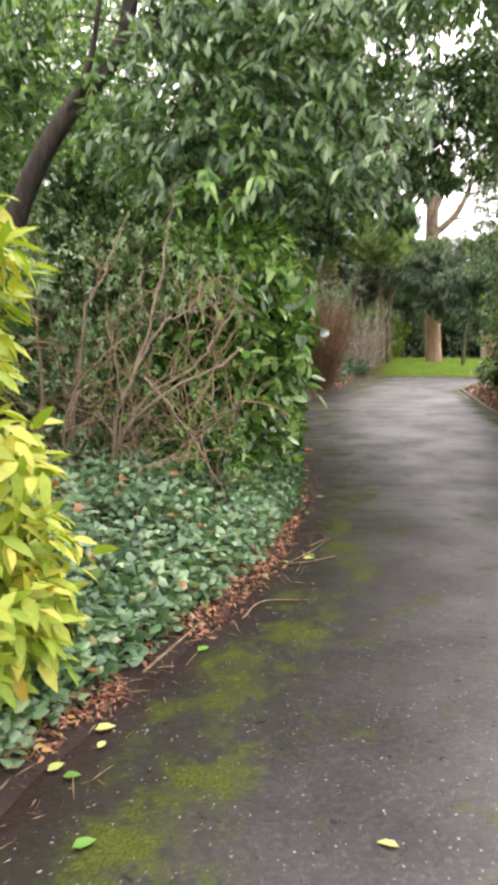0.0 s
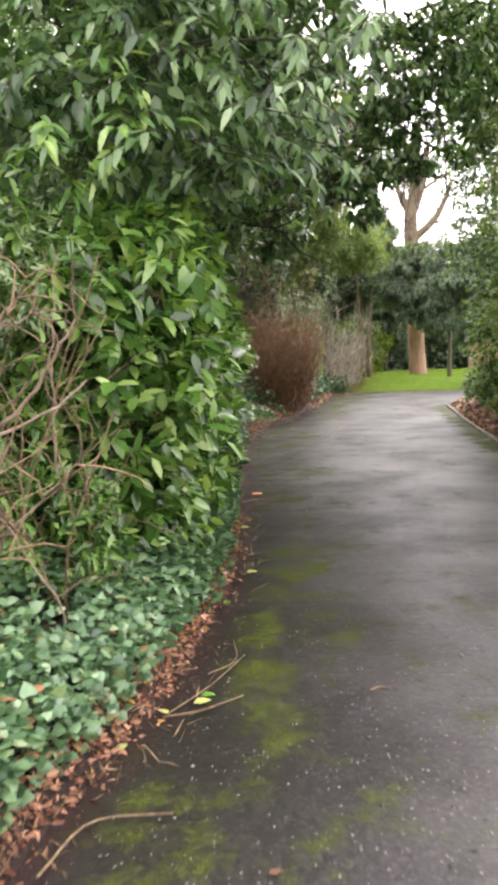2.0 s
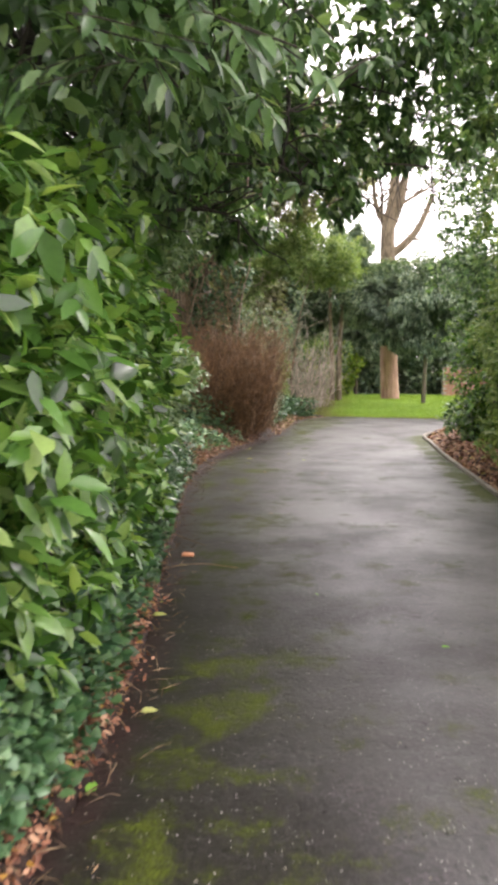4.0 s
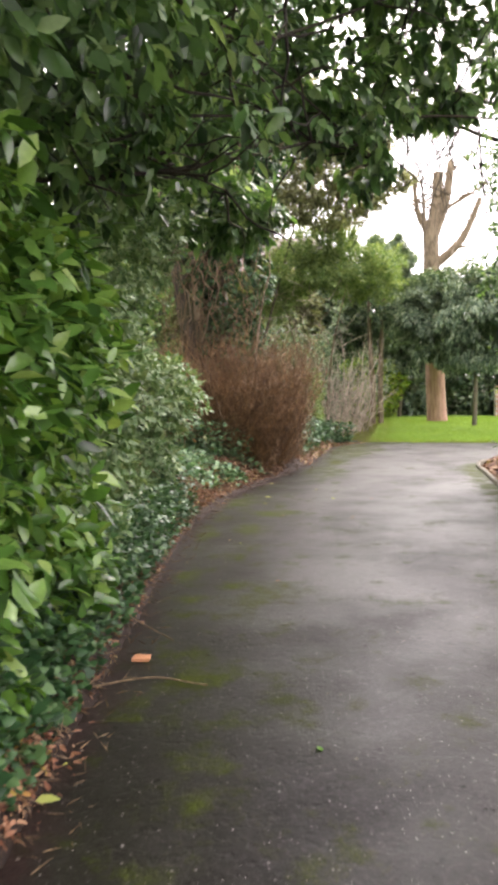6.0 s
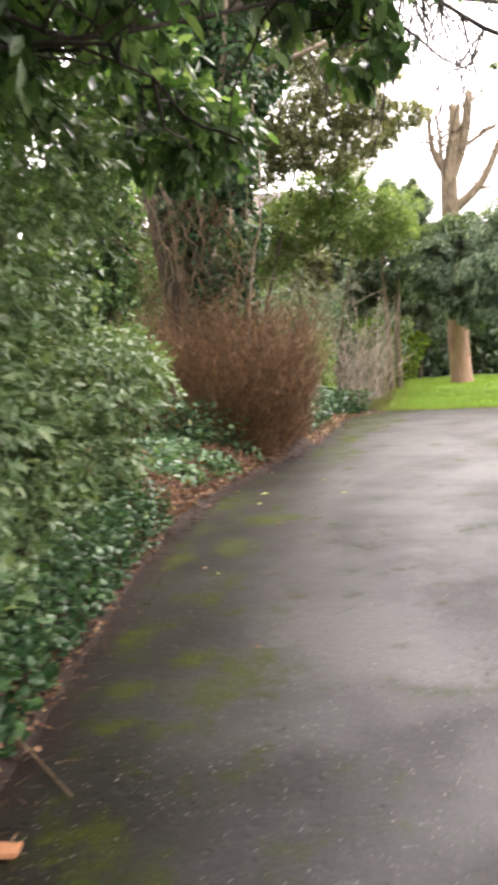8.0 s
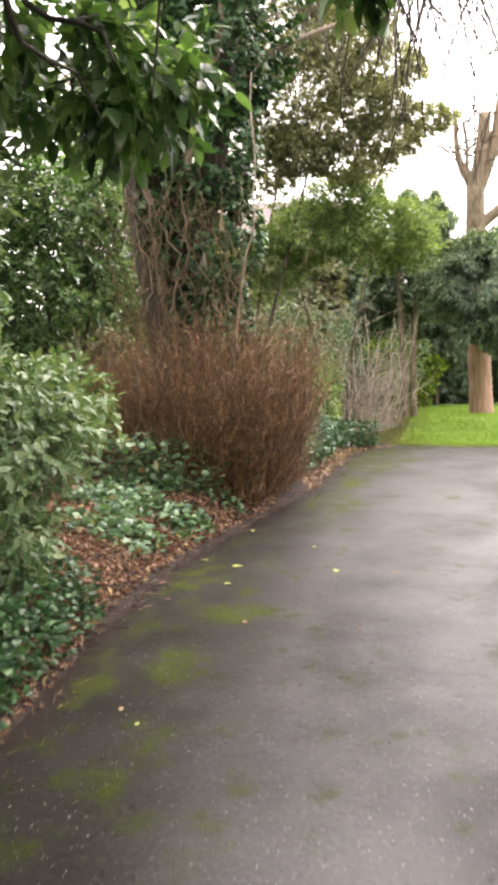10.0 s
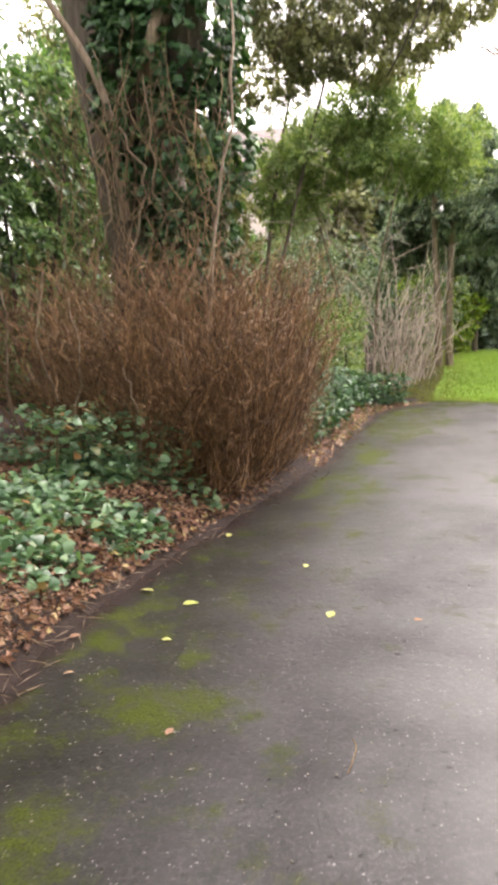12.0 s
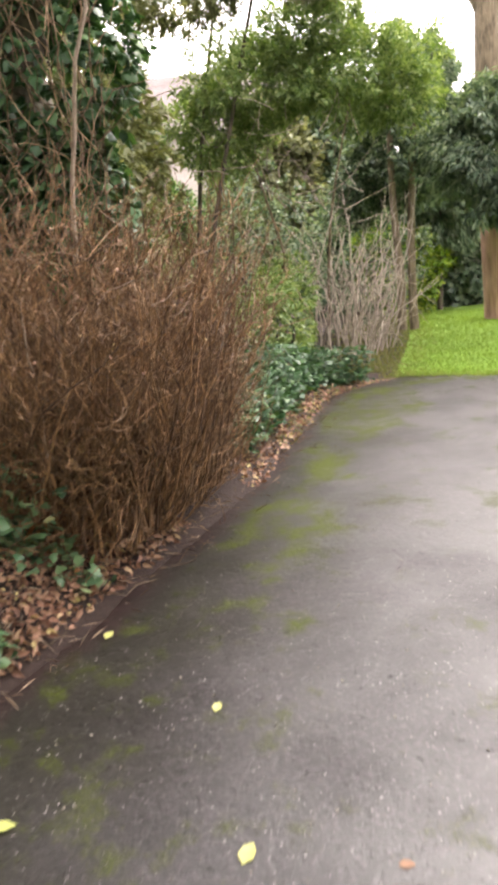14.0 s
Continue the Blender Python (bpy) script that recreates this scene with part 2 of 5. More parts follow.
    nt.links.new(colour, bsdf.inputs["Base Color"])
    damp = calc(nt, "ADD", calc(nt, "MULTIPLY", wide, 0.4), calc(nt, "MULTIPLY", noise_tex(nt, pos, 1.3, 4.0, 0.6), 0.6))
    wet = ramp(nt, damp, [(0.36, (0.62, 0.62, 0.62)), (0.62, (0.48, 0.48, 0.48))])
    wet = mix(nt, moss, wet, (0.8, 0.8, 0.8))
    nt.links.new(wet, bsdf.inputs["Roughness"])
    film = calc(nt, "MULTIPLY", ramp(nt, damp, [(0.36, (0.48, 0.48, 0.48)), (0.56, (1, 1, 1))]), calc(nt, "MULTIPLY", calc(nt, "SUBTRACT", 1.0, calc(nt, "MULTIPLY", moss, 0.8)), calc(nt, "SUBTRACT", 1.0, calc(nt, "MULTIPLY", algae_shade, 0.75))))
    worn_out = ramp(nt, noise_tex(nt, pos, 21.0, 4.0, 0.65), [(0.29, (0.2, 0.2, 0.2)), (0.36, (1, 1, 1))])
    film = calc(nt, "MULTIPLY", film, worn_out)
    nt.links.new(film, bsdf.inputs["Coat Weight"])
    bsdf.inputs["Coat Roughness"].default_value = 0.42
    bsdf.inputs["Coat IOR"].default_value = 1.6
    pits = ramp(nt, noise_tex(nt, pos, 17.0, 3.0, 0.6), [(0.33, (0, 0, 0)), (0.45, (1, 1, 1))])
    height = calc(nt, "ADD", calc(nt, "ADD", grain, coarse), calc(nt, "ADD", calc(nt, "MULTIPLY", moss, 0.8), calc(nt, "MULTIPLY", pits, 1.2)))
    nt.links.new(calc(nt, "MULTIPLY", calc(nt, "SUBTRACT", 1.0, calc(nt, "MULTIPLY", algae_shade, 0.75)), 0.15), bsdf.inputs["Specular IOR Level"])
    bump(nt, bsdf, height, 0.5, 0.004)
    rippled = node(nt, "ShaderNodeBump", Strength=0.14, Distance=0.004)
    nt.links.new(calc(nt, "ADD", calc(nt, "MULTIPLY", worn, 2.0), height), rippled.inputs["Height"])
    nt.links.new(rippled.outputs[0], bsdf.inputs["Coat Normal"])
    return m


def soil_material(name, stops, scale=14.0):
    m, nt, bsdf = material(name)
    pos = place_of(nt)
    fine = noise_tex(nt, pos, scale * 5, 5.0, 0.7)
    wide = noise_tex(nt, pos, scale * 0.2, 3.0)
    colour = mix(nt, 0.7, ramp(nt, fine, stops), ramp(nt, wide, [(0.3, (0.6, 0.6, 0.6)), (0.7, (1, 1, 1))]), "MULTIPLY")
    nt.links.new(colour, bsdf.inputs["Base Color"])
    bsdf.inputs["Roughness"].default_value = 0.9
    bump(nt, bsdf, fine, 0.9, 0.02)
    return m


MOSS = ((-0.27, 2.16, 0.2, 0.3), (-0.10, 2.7, 0.26, 0.45), (0.09, 3.48, 0.27, 0.45), (0.38, 4.05, 0.2, 0.5), (0.68, 5.3, 0.2, 0.35), (0.76, 5.88, 0.2, 0.3), (0.97, 7.2, 0.25, 0.5),
        (0.99, 9.34, 0.28, 0.32), (1.34, 10.7, 0.38, 0.35), (0.78, 11.1, 0.15, 0.3), (0.70, 12.85, 0.2, 0.40), (1.18, 12.94, 0.2, 0.3), (0.83, 13.67, 0.14, 0.3), (1.47, 13.74, 0.28, 0.42),
        (1.06, 14.55, 0.25, 0.45), (2.25, 17.6, 0.35, 0.8), (2.85, 20.6, 0.45, 1.0), (2.4, 19.0, 0.3, 0.6), (3.1, 21.9, 0.6, 0.5), (3.3, 21.0, 0.45, 0.6), (4.2, 22.5, 0.9, 0.3))
ASPHALT = path_material()
SOIL = soil_material("dark_soil", [(0.3, (0.018, 0.010, 0.008)), (0.6, (0.048, 0.026, 0.019)), (0.8, (0.11, 0.062, 0.044))])
TURF = soil_material("turf_soil", [(0.3, (0.13, 0.25, 0.025)), (0.7, (0.25, 0.42, 0.05))], 10.0)
CONCRETE = soil_material("pale_edging", [(0.3, (0.20, 0.18, 0.15)), (0.7, (0.42, 0.38, 0.32))], 20.0)
RENDER_WALL = soil_material("cream_render", [(0.3, (0.62, 0.54, 0.48)), (0.7, (0.76, 0.68, 0.61))], 6.0)
ROOF = soil_material("grey_roof_tiles", [(0.3, (0.11, 0.09, 0.085)), (0.7, (0.24, 0.20, 0.19))], 8.0)
BRICKS = soil_material("orange_brick", [(0.3, (0.30, 0.14, 0.085)), (0.7, (0.48, 0.26, 0.17))], 12.0)
MORTAR = soil_material("mortar", [(0.3, (0.32, 0.29, 0.26)), (0.7, (0.46, 0.43, 0.39))], 12.0)
WHITEPAINT = soil_material("white_paint", [(0.3, (0.74, 0.74, 0.73)), (0.7, (0.82, 0.82, 0.81))], 4.0)
GLASS, _nt, _b = material("window_glass")
_b.inputs["Base Color"].default_value = (0.02, 0.025, 0.03, 1)
_b.inputs["Roughness"].default_value = 0.05

# ---------------------------------------------------------------- mesh helpers
rng = np.random.default_rng(7)


def unit(a):
    return a / np.maximum(np.linalg.norm(a, axis=-1, keepdims=True), 1e-9)


def make_mesh(name, verts, faces, mat, smooth=True):
    me = bpy.data.meshes.new(name)
    verts, faces = np.asarray(verts, np.float32), np.asarray(faces, np.int32)
    n, k = faces.shape
    me.vertices.add(len(verts))
    me.vertices.foreach_set("co", verts.ravel())
    me.loops.add(n * k)
    me.loops.foreach_set("vertex_index", faces.ravel())
    me.polygons.add(n)
    me.polygons.foreach_set("loop_start", np.arange(0, n * k, k, dtype=np.int32))
    me.polygons.foreach_set("loop_total", np.full(n, k, np.int32))
    me.polygons.foreach_set("use_smooth", np.full(n, smooth, bool))
    me.materials.append(mat)
    me.update(calc_edges=True)
    return me


def thing(name, at, label, category, group="", kind=""):
    ob = new(name)
    ob.location = at
    return tagged(ob, label, category, group, kind)


def under(ob, parent):
    """Hangs ob, whose mesh is in world metres, under a thing that stands at its own place."""
    ob.parent = parent
    ob.matrix_parent_inverse = Matrix.Translation(parent.location).inverted()
    return ob


def part(name, mesh, parent, label="", kind=""):
    return tagged(under(new(name, mesh), parent), label, kind=kind)


def sheet(name, mesh, label, category, kind="structure"):
    return tagged(new(name, mesh), label, category, kind=kind)


# leaf outlines: x along the leaf, y across, z its face
def broad_leaf(width=0.42, fold=0.10, bend=0.12):
    x = np.array([0.0, 0.28, 0.28, 0.28, 0.66, 0.66, 0.66, 1.0])
    y = np.array([0.0, -0.5, 0.0, 0.5, -0.42, 0.0, 0.42, 0.0]) * width
    z = np.array([0.0, fold, 0.0, fold, fold * 0.8, 0.0, fold * 0.8, 0.0]) * 0.6 - bend * x ** 2
    return np.stack([x, y, z], 1), np.array([[0, 1, 2], [0, 2, 3], [1, 4, 5], [1, 5, 2], [2, 5, 6], [2, 6, 3], [4, 7, 5], [5, 7, 6]])


def small_leaf(width=0.45, fold=0.12):
    v = np.array([[0, 0, 0], [0.45, -0.5 * width, fold], [1, 0, -0.05], [0.45, 0.5 * width, fold]])
    return v, np.array([[0, 1, 2], [0, 2, 3]])


def lobed_leaf():
    a = np.radians([180, 125, 70, 28, 0, -28, -70, -125])
    r = np.array([0.36, 0.64, 0.54, 0.60, 0.92, 0.60, 0.54, 0.64]) * 0.62
    v = np.stack([0.35 + r * np.cos(a), r * np.sin(a) * 1.15, -0.08 * np.abs(np.sin(a))], 1)
    v = np.vstack([[0.35, 0, 0.04], v])
    return v, np.array([[0, 1 + i, 1 + (i + 1) % 8] for i in range(8)])


def leaf_frames(d, up):
    d = unit(d)
    nrm = up - (up * d).sum(-1, keepdims=True) * d
    nrm = unit(nrm)
    return d, np.cross(nrm, d), nrm


def scatter(template, p, d, up, size):
    """Vertices and faces of one leaf at each place p, along d, its face towards up."""
    tv, tf = template
    d, side, nrm = leaf_frames(d, up)
    v = p[:, None] + size[:, None, None] * (tv[None, :, :1] * d[:, None] + tv[None, :, 1:2] * side[:, None] + tv[None, :, 2:] * nrm[:, None])
    f = tf[None] + (np.arange(len(p)) * len(tv))[:, None, None]
    return v.reshape(-1, 3), f.reshape(-1, tf.shape[1])


def lumps(p, scale):
    """A cheap smooth unevenness between -1 and 1."""
    q = p * scale
    return (np.sin(q[:, 0] * 1.7 + 1.3 * np.sin(q[:, 1])) + np.sin(q[:, 1] * 2.1 + 1.7 * np.sin(q[:, 2])) + np.sin(q[:, 2] * 1.9 + 1.1 * np.sin(q[:, 0]))) / 3


def blob_points(blobs, n, depth=0.35, rough=0.22, low=0.05):
    """Places near the surface of a clump of ellipsoids, with the way out of it at each."""
    b = np.array(blobs, float)
    area = (b[:, 3] * b[:, 4] * b[:, 5]) ** (2 / 3)
    pick = rng.choice(len(b), size=n * 2, p=area / area.sum())
    d = unit(rng.normal(size=(n * 2, 3)))
    c, r = b[pick, :3], b[pick, 3:]
    surf = c + d * r
    k = 1 + rough * lumps(surf, 2.6) + 0.5 * rough * lumps(surf + 7, 6.1) - depth * rng.random(n * 2) ** 1.6
    p = c + d * r * k[:, None]
    inside = np.zeros(len(p), bool)
    for i in range(len(b)):
        inside |= (((p - b[i, :3]) / b[i, 3:]) ** 2).sum(1) < 0.36
    keep = ~inside & (p[:, 2] > low)
    p, o = p[keep][:n], unit(d / r)[keep][:n]
    return p, o


def sprigs(tips, out, count, size, droop=0.2, spread=0.85, gap=0.22):
    """Leaves set spirally along short shoots: places, ways, faces and sizes."""
    n = len(tips)
    shoot = unit(out + 0.55 * rng.normal(size=(n, 3)) + np.array([0, 0, 0.25 - droop]))
    a = unit(np.cross(shoot, unit(rng.normal(size=(n, 3)))))
    b = np.cross(shoot, a)
    j = np.arange(count)
    turn = (j * 2.4)[None] + rng.random((n, 1)) * 6.3
    radial = np.cos(turn)[..., None] * a[:, None] + np.sin(turn)[..., None] * b[:, None]
    open_ = spread * (0.45 + 0.55 * j / max(count - 1, 1))[None, :, None]
    d = unit(shoot[:, None] * 0.65 + radial * open_ + np.array([0, 0, -droop]))
    p = tips[:, None] - shoot[:, None] * (j * gap * size)[None, :, None]
    up = np.array([0, 0, 1.0]) + 0.55 * out[:, None] + 0.45 * rng.normal(size=(n, count, 3)) + 0.3 * shoot[:, None]
    s = size * rng.uniform(0.6, 1.15, (n, count))
    return p.reshape(-1, 3), d.reshape(-1, 3), up.reshape(-1, 3), s.ravel()


def tubes(lines, sides=5):
    """Tapered tubes; each line is (points, radii)."""
    vs, fs, base = [], [], 0
    ang = np.arange(sides) / sides * 2 * math.pi
    ring = np.stack([np.cos(ang), np.sin(ang)], 1)
    for pts, rad in lines:
        pts = np.asarray(pts, float)
        rad = np.broadcast_to(np.asarray(rad, float), (len(pts),))
        t = unit(np.gradient(pts, axis=0))
        ref = np.array([0, 0, 1.0]) if abs(t[:, 2]).mean() < 0.8 else np.array([1.0, 0, 0])
        a = unit(np.cross(t, ref))
        b = np.cross(t, a)
        v = pts[:, None] + rad[:, None, None] * (ring[None, :, :1] * a[:, None] + ring[None, :, 1:] * b[:, None])
        m = len(pts)
        i = np.arange(m - 1)[:, None] * sides
        k = np.arange(sides)[None]
        k2 = (k + 1) % sides
        f = np.stack([i + k, i + k2, i + sides + k2, i + sides + k], -1).reshape(-1, 4) + base
        vs.append(v.reshape(-1, 3))
        fs.append(f)
        base += m * sides
    return np.vstack(vs), np.vstack(fs)


def wander(start, way, length, steps=7, bend=0.12, lift=0.0):
    """A crooked line from start along way."""
    p, d = [np.array(start, float)], unit(np.array(way, float))
    for _ in range(steps):
        d = unit(d + bend * rng.normal(size=3) + np.array([0, 0, lift]))
        p.append(p[-1] + d * length / steps)
    return np.array(p)


def bent(points, n=14):
    """A smooth line through a few points."""
    p = np.asarray(points, float)
    t = np.linspace(0, len(p) - 1, n)
    q = np.vstack([2 * p[0] - p[1], p, 2 * p[-1] - p[-2]])
    i = np.minimum(t.astype(int), len(p) - 2)
    u = (t - i)[:, None]
    a, b, c, d = q[i], q[i + 1], q[i + 2], q[i + 3]
    return 0.5 * (2 * b + (c - a) * u + (2 * a - 5 * b + 4 * c - d) * u ** 2 + (3 * b - a - 3 * c + d) * u ** 3)


def foliage(name, parent, blobs, n, count, size, mat, template, droop=0.2, depth=0.35, rough=0.22, spread=0.85, low=0.05, label=""):
    tips, out = blob_points(blobs, n, depth, rough, low)
    v, f = scatter(template, *sprigs(tips, out, count, size, droop, spread))
    return part(name, make_mesh(name, v, f, mat), parent, label, "stuff")


def single_leaves(parent, blobs, n, size, mat, template, droop=0.2, keep=None, name="leaf"):
    """Leaves that can be told apart, one object each, on one shared mesh."""
    tips, out = blob_points(blobs, n * 3 if keep else n, 0.05, 0.2)
    if keep:
        ok = np.array([keep(*q) for q in tips], bool)
        tips, out = tips[ok][:n // 4], out[ok][:n // 4]
    else:
        tips, out = tips[:n // 4], out[:n // 4]
    p, d, up, s = sprigs(tips + out * 0.03, out, 4, size, droop)
    d, side, nrm = leaf_frames(d, up)
    me = make_mesh(name, *template, mat)
    for i in range(len(p)):
        ob = new(name, me)
        m = Matrix((( d[i][0], side[i][0], nrm[i][0], 0), (d[i][1], side[i][1], nrm[i][1], 0), (d[i][2], side[i][2], nrm[i][2], 0), (0, 0, 0, 1)))
        ob.matrix_basis = Matrix.Translation(p[i]) @ m @ Matrix.Scale(float(s[i]), 4)
        under(ob, parent)


def stems(parent, base, blobs, n, radius, mat, name="stem", sides=6, wob=0.10):
    """Main stems from the base towards places inside the crown, one part each."""
    b = np.array(blobs, float)
    for i in range(n):
        k = i % len(b)
        goal = b[k, :3] + b[k, 3:] * rng.normal(size=3) * 0.35
        foot = np.array(base) + np.array([rng.normal() * 0.12, rng.normal() * 0.12, 0])
        mid = foot * 0.5 + goal * 0.5 + rng.normal(size=3) * wob
        line = bent([foot, mid, goal], 9)
        line[0, 2] = base[2] - 0.05
        part(name, make_mesh(name, *tubes([(line, np.linspace(radius, radius * 0.3, 9))], sides), mat), parent)


# ---------------------------------------------------------------- ground, path, lawn
EDGE = np.array([(-1.4, -6.0), (-1.2, -1.0), (-0.85, 1.2), (-0.66, 2.2), (-0.52, 2.75), (-0.17, 3.6), (0.23, 4.75), (0.46, 5.95), (0.56, 6.9), (0.57, 8.2), (0.55, 10.0), (0.53, 12.4), (0.66, 13.9), (0.85, 15.1),
                 (1.22, 16.2), (1.5, 17.1), (1.94, 18.5), (2.2, 19.8), (2.5, 21.5), (2.83, 22.3), (3.5, 23.05)])
BED = np.array([(4.3, -6.0), (3.7, 4.0), (3.68, 9.0), (3.86, 11.5), (4.04, 13.3), (4.23, 15.2), (4.48, 17.0), (4.64, 18.1), (5.1, 18.75), (6.2, 19.1), (9.0, 19.3), (16.0, 19.3)])


def edge_x(y):
    return np.interp(y, EDGE[:, 1], EDGE[:, 0])


def bed_x(y):
    return np.interp(y, BED[:9, 1], BED[:9, 0])


def bank(x, y):
    """Height of the ground: flat under the path, a low bank rising to its left, a gentle mound under the lawn."""
    d = edge_x(y) - x
    z = np.where(d > 0, 0.48 * (1 - np.exp(-np.maximum(d, 0) / 0.55)), -0.03)
    z = np.where(d > 0, z + 0.03 * lumps(np.stack([x, y, 0 * x], -1).reshape(-1, 3), 3.0).reshape(np.shape(x)) * np.minimum(np.maximum(d, 0) * 4, 1), z)
    fade = np.clip((y - 21.5) / 1.5, 0, 1)
    mound = 0.18 * np.clip((y - 23.0) / 4.0, 0, 1)
    z = z * (1 - fade) + (np.where(y > 22.6, mound, -0.03) - 0.02) * fade
    inbed = np.clip((x - bed_x(np.minimum(y, 18.6)) - 0.08) * 5, 0, 1) * (y < 18.6)
    return z + inbed * (0.12 + 0.03)


def build_ground():
    xs = np.concatenate([[-900, -200, -60, -20, -9], np.arange(-5, 8.01, 0.125), [10, 13, 18, 25, 60, 200, 900]])
    ys = np.concatenate([[-900, -200, -60, -20, -9], np.arange(-5, 33.01, 0.2), [36, 42, 60, 200, 900]])
    gx, gy = np.meshgrid(xs, ys)
    z = bank(gx, gy)
    far = (np.abs(gx) > 9) | (gy > 33) | (gy < -5)
    z = np.where(far & (gx < 0), np.minimum(z, 0.5), z)
    v = np.stack([gx, gy, z], -1).reshape(-1, 3)
    nx, ny = len(xs), len(ys)
    i = (np.arange(ny - 1)[:, None] * nx + np.arange(nx - 1)[None]).ravel()
    f = np.stack([i, i + 1, i + nx + 1, i + nx], -1)
    sheet("ground", make_mesh("ground", v, f, SOIL), "dark soil with leaf litter under shrubs", "ground")


def build_path():
    """The asphalt: along the hedge, then turning off to the side before the lawn."""
    ys = np.concatenate([np.arange(-6, 23.0, 0.2), [23.05]])
    cols = np.linspace(0, 1, 40)
    verts, uvs = [], []
    for y in ys:
        l = edge_x(y) + 0.025 * math.sin(y * 5.1) + 0.02 * math.sin(y * 11.3)
        r = bed_x(y) if y < 18.75 else 16.1
        x = l + (r - l) * (cols if y < 18.75 else cols ** 1.6)
        for q in x:
            verts.append((q, y, 0.004 + 0.012 * math.sin(min((q - l) / 3.0, 1.0) * 3.1)))
            b = bed_x(min(y, 18.75)) - q if y < 18.75 else 9.0
            uvs.append((q - l, b if 11.5 < y < 18.75 else 9.0))
    nc, nr = len(cols), len(ys)
    i = (np.arange(nr - 1)[:, None] * nc + np.arange(nc - 1)[None]).ravel()
    f = np.stack([i, i + 1, i + nc + 1, i + nc], -1)
    me = make_mesh("path", verts, f, ASPHALT)
    layer = me.uv_layers.new(name="edges")
    uvs = np.array(uvs, np.float32)
    layer.data.foreach_set("uv", uvs[f.ravel()].ravel())
    tagged(new("path", me), "wet grey asphalt path with olive moss patches", "path", kind="structure")


def lawn_near(x):
    return np.interp(x, [3.5, 4.4, 5.0, 6.3, 16], [23.03, 22.75, 22.55, 22.4, 22.0])


def lawn_left(y):
    return np.interp(y, [22.0, 23.05, 26.0, 31.5], [3.46, 3.5, 4.08, 4.9])


def lawn_height(x, y):
    return 0.02 + 0.16 * np.clip((y - lawn_near(x)) / 4.0, 0, 1) + 0.03 * np.clip(y - lawn_near(x), 0, 0.2) * np.sin(x * 3 + y * 2)


def build_lawn():
    us, ts = np.linspace(0, 1, 60), np.linspace(0, 1, 40)
    v = []
    for u in us:
        for t in ts:
            x = 3.5 + 12.5 * u ** 1.4
            y = float(lawn_near(x)) * (1 - t) + 31.5 * t
            x += (float(lawn_left(y)) - 3.5) * (1 - u)
            v.append((x, y, float(lawn_height(x, y))))
    n = len(ts)
    i = (np.arange(len(us) - 1)[:, None] * n + np.arange(n - 1)[None]).ravel()
    f = np.stack([i, i + n, i + n + 1, i + 1], -1)
    lawn = sheet("lawn", make_mesh("lawn", v, f, TURF), "bright green mown lawn beyond the path", "lawn")
    for name, mat, m, x0, x1, size in (("grass", GRASS, 90000, 0.1, 7.5, 0.045), ("rough_grass", DRYGRASS, 15000, -1.2, 0.3, 0.045)):
        k = rng.uniform(x0, x1, m) + rng.normal(size=m) * 0.15
        y = lawn_near(k + 3.5) + rng.random(m) ** 1.3 * 7.5 + np.where(k < 0, 0.5, 0.0)
        y = y + rng.normal(size=m) * 0.05 + 0.07 * np.sin(k * 4.3) + 0.05 * np.sin(k * 11.0)
        x = lawn_left(y) + k + rng.normal(size=m) * 0.10
        z = np.where(k > 0, lawn_height(x, y) - 0.008, bank(x, y))
        d = np.stack([rng.normal(size=m) * 0.5, rng.normal(size=m) * 0.5, np.ones(m)], 1)
        v, f = scatter(small_leaf(0.16, 0.03), np.stack([x, y, z], 1), d, rng.normal(size=(m, 3)), size * rng.uniform(0.7, 1.3, m))
        part(name, make_mesh(name, v, f, mat), lawn, kind="stuff")
    m = 7000
    x = rng.uniform(3.3, 9.0, m)
    y = lawn_near(x) + 0.05 * lumps(np.stack([x, 0 * x, 0 * x], 1), 4.0) + rng.normal(size=m) * 0.07
    p = np.stack([x, y, np.where(y > lawn_near(x), lawn_height(x, y), 0.004)], 1)
    v, f = scatter(small_leaf(0.14, 0.03), p, rng.normal(size=(m, 3)) + (0, 0, 0.8), rng.normal(size=(m, 3)), rng.uniform(0.02, 0.055, m))
    part("lawn_fringe", make_mesh("lawn_fringe", v, f, DRYGRASS), lawn, "thin worn mossy fringe", kind="stuff")


def build_edging():
    """A low pale edging round the bed, in lengths."""
    pts = bent([(x, y, 0.0) for x, y in BED[2:11]], 60)
    edging = thing("bed_edging", (3.9, 15, 0), "low pale concrete edging round the planting bed", "edging")
    for a in range(0, len(pts) - 3, 3):
        seg = pts[a:a + 4].copy()
        t = unit(np.gradient(seg, axis=0))
        s = np.stack([t[:, 1], -t[:, 0], 0 * t[:, 0]], 1) * 0.03
        h = 0.055 + rng.uniform(-0.008, 0.008)
        seg[0] += t[0] * 0.004
        up = np.array([0, 0, 1.0])
        rings = [seg - s - 0.06 * up, seg - s + (h - 0.01) * up, seg - s * 0.7 + h * up, seg + s * 0.7 + h * up, seg + s + (h - 0.01) * up, seg + s - 0.06 * up]
        v = np.stack(rings, 1).reshape(-1, 3)
        f = [[i * 6 + k, i * 6 + (k + 1) % 6, i * 6 + 6 + (k + 1) % 6, i * 6 + 6 + k] for i in range(3) for k in range(6)]
        f += [[0, 1, 2, 3], [0, 3, 4, 5], [18, 21, 20, 19], [18, 23, 22, 21]]
        part("edging_stone", make_mesh("edging_stone", v, f, CONCRETE, False), edging)


build_ground()
build_path()
build_lawn()
build_edging()

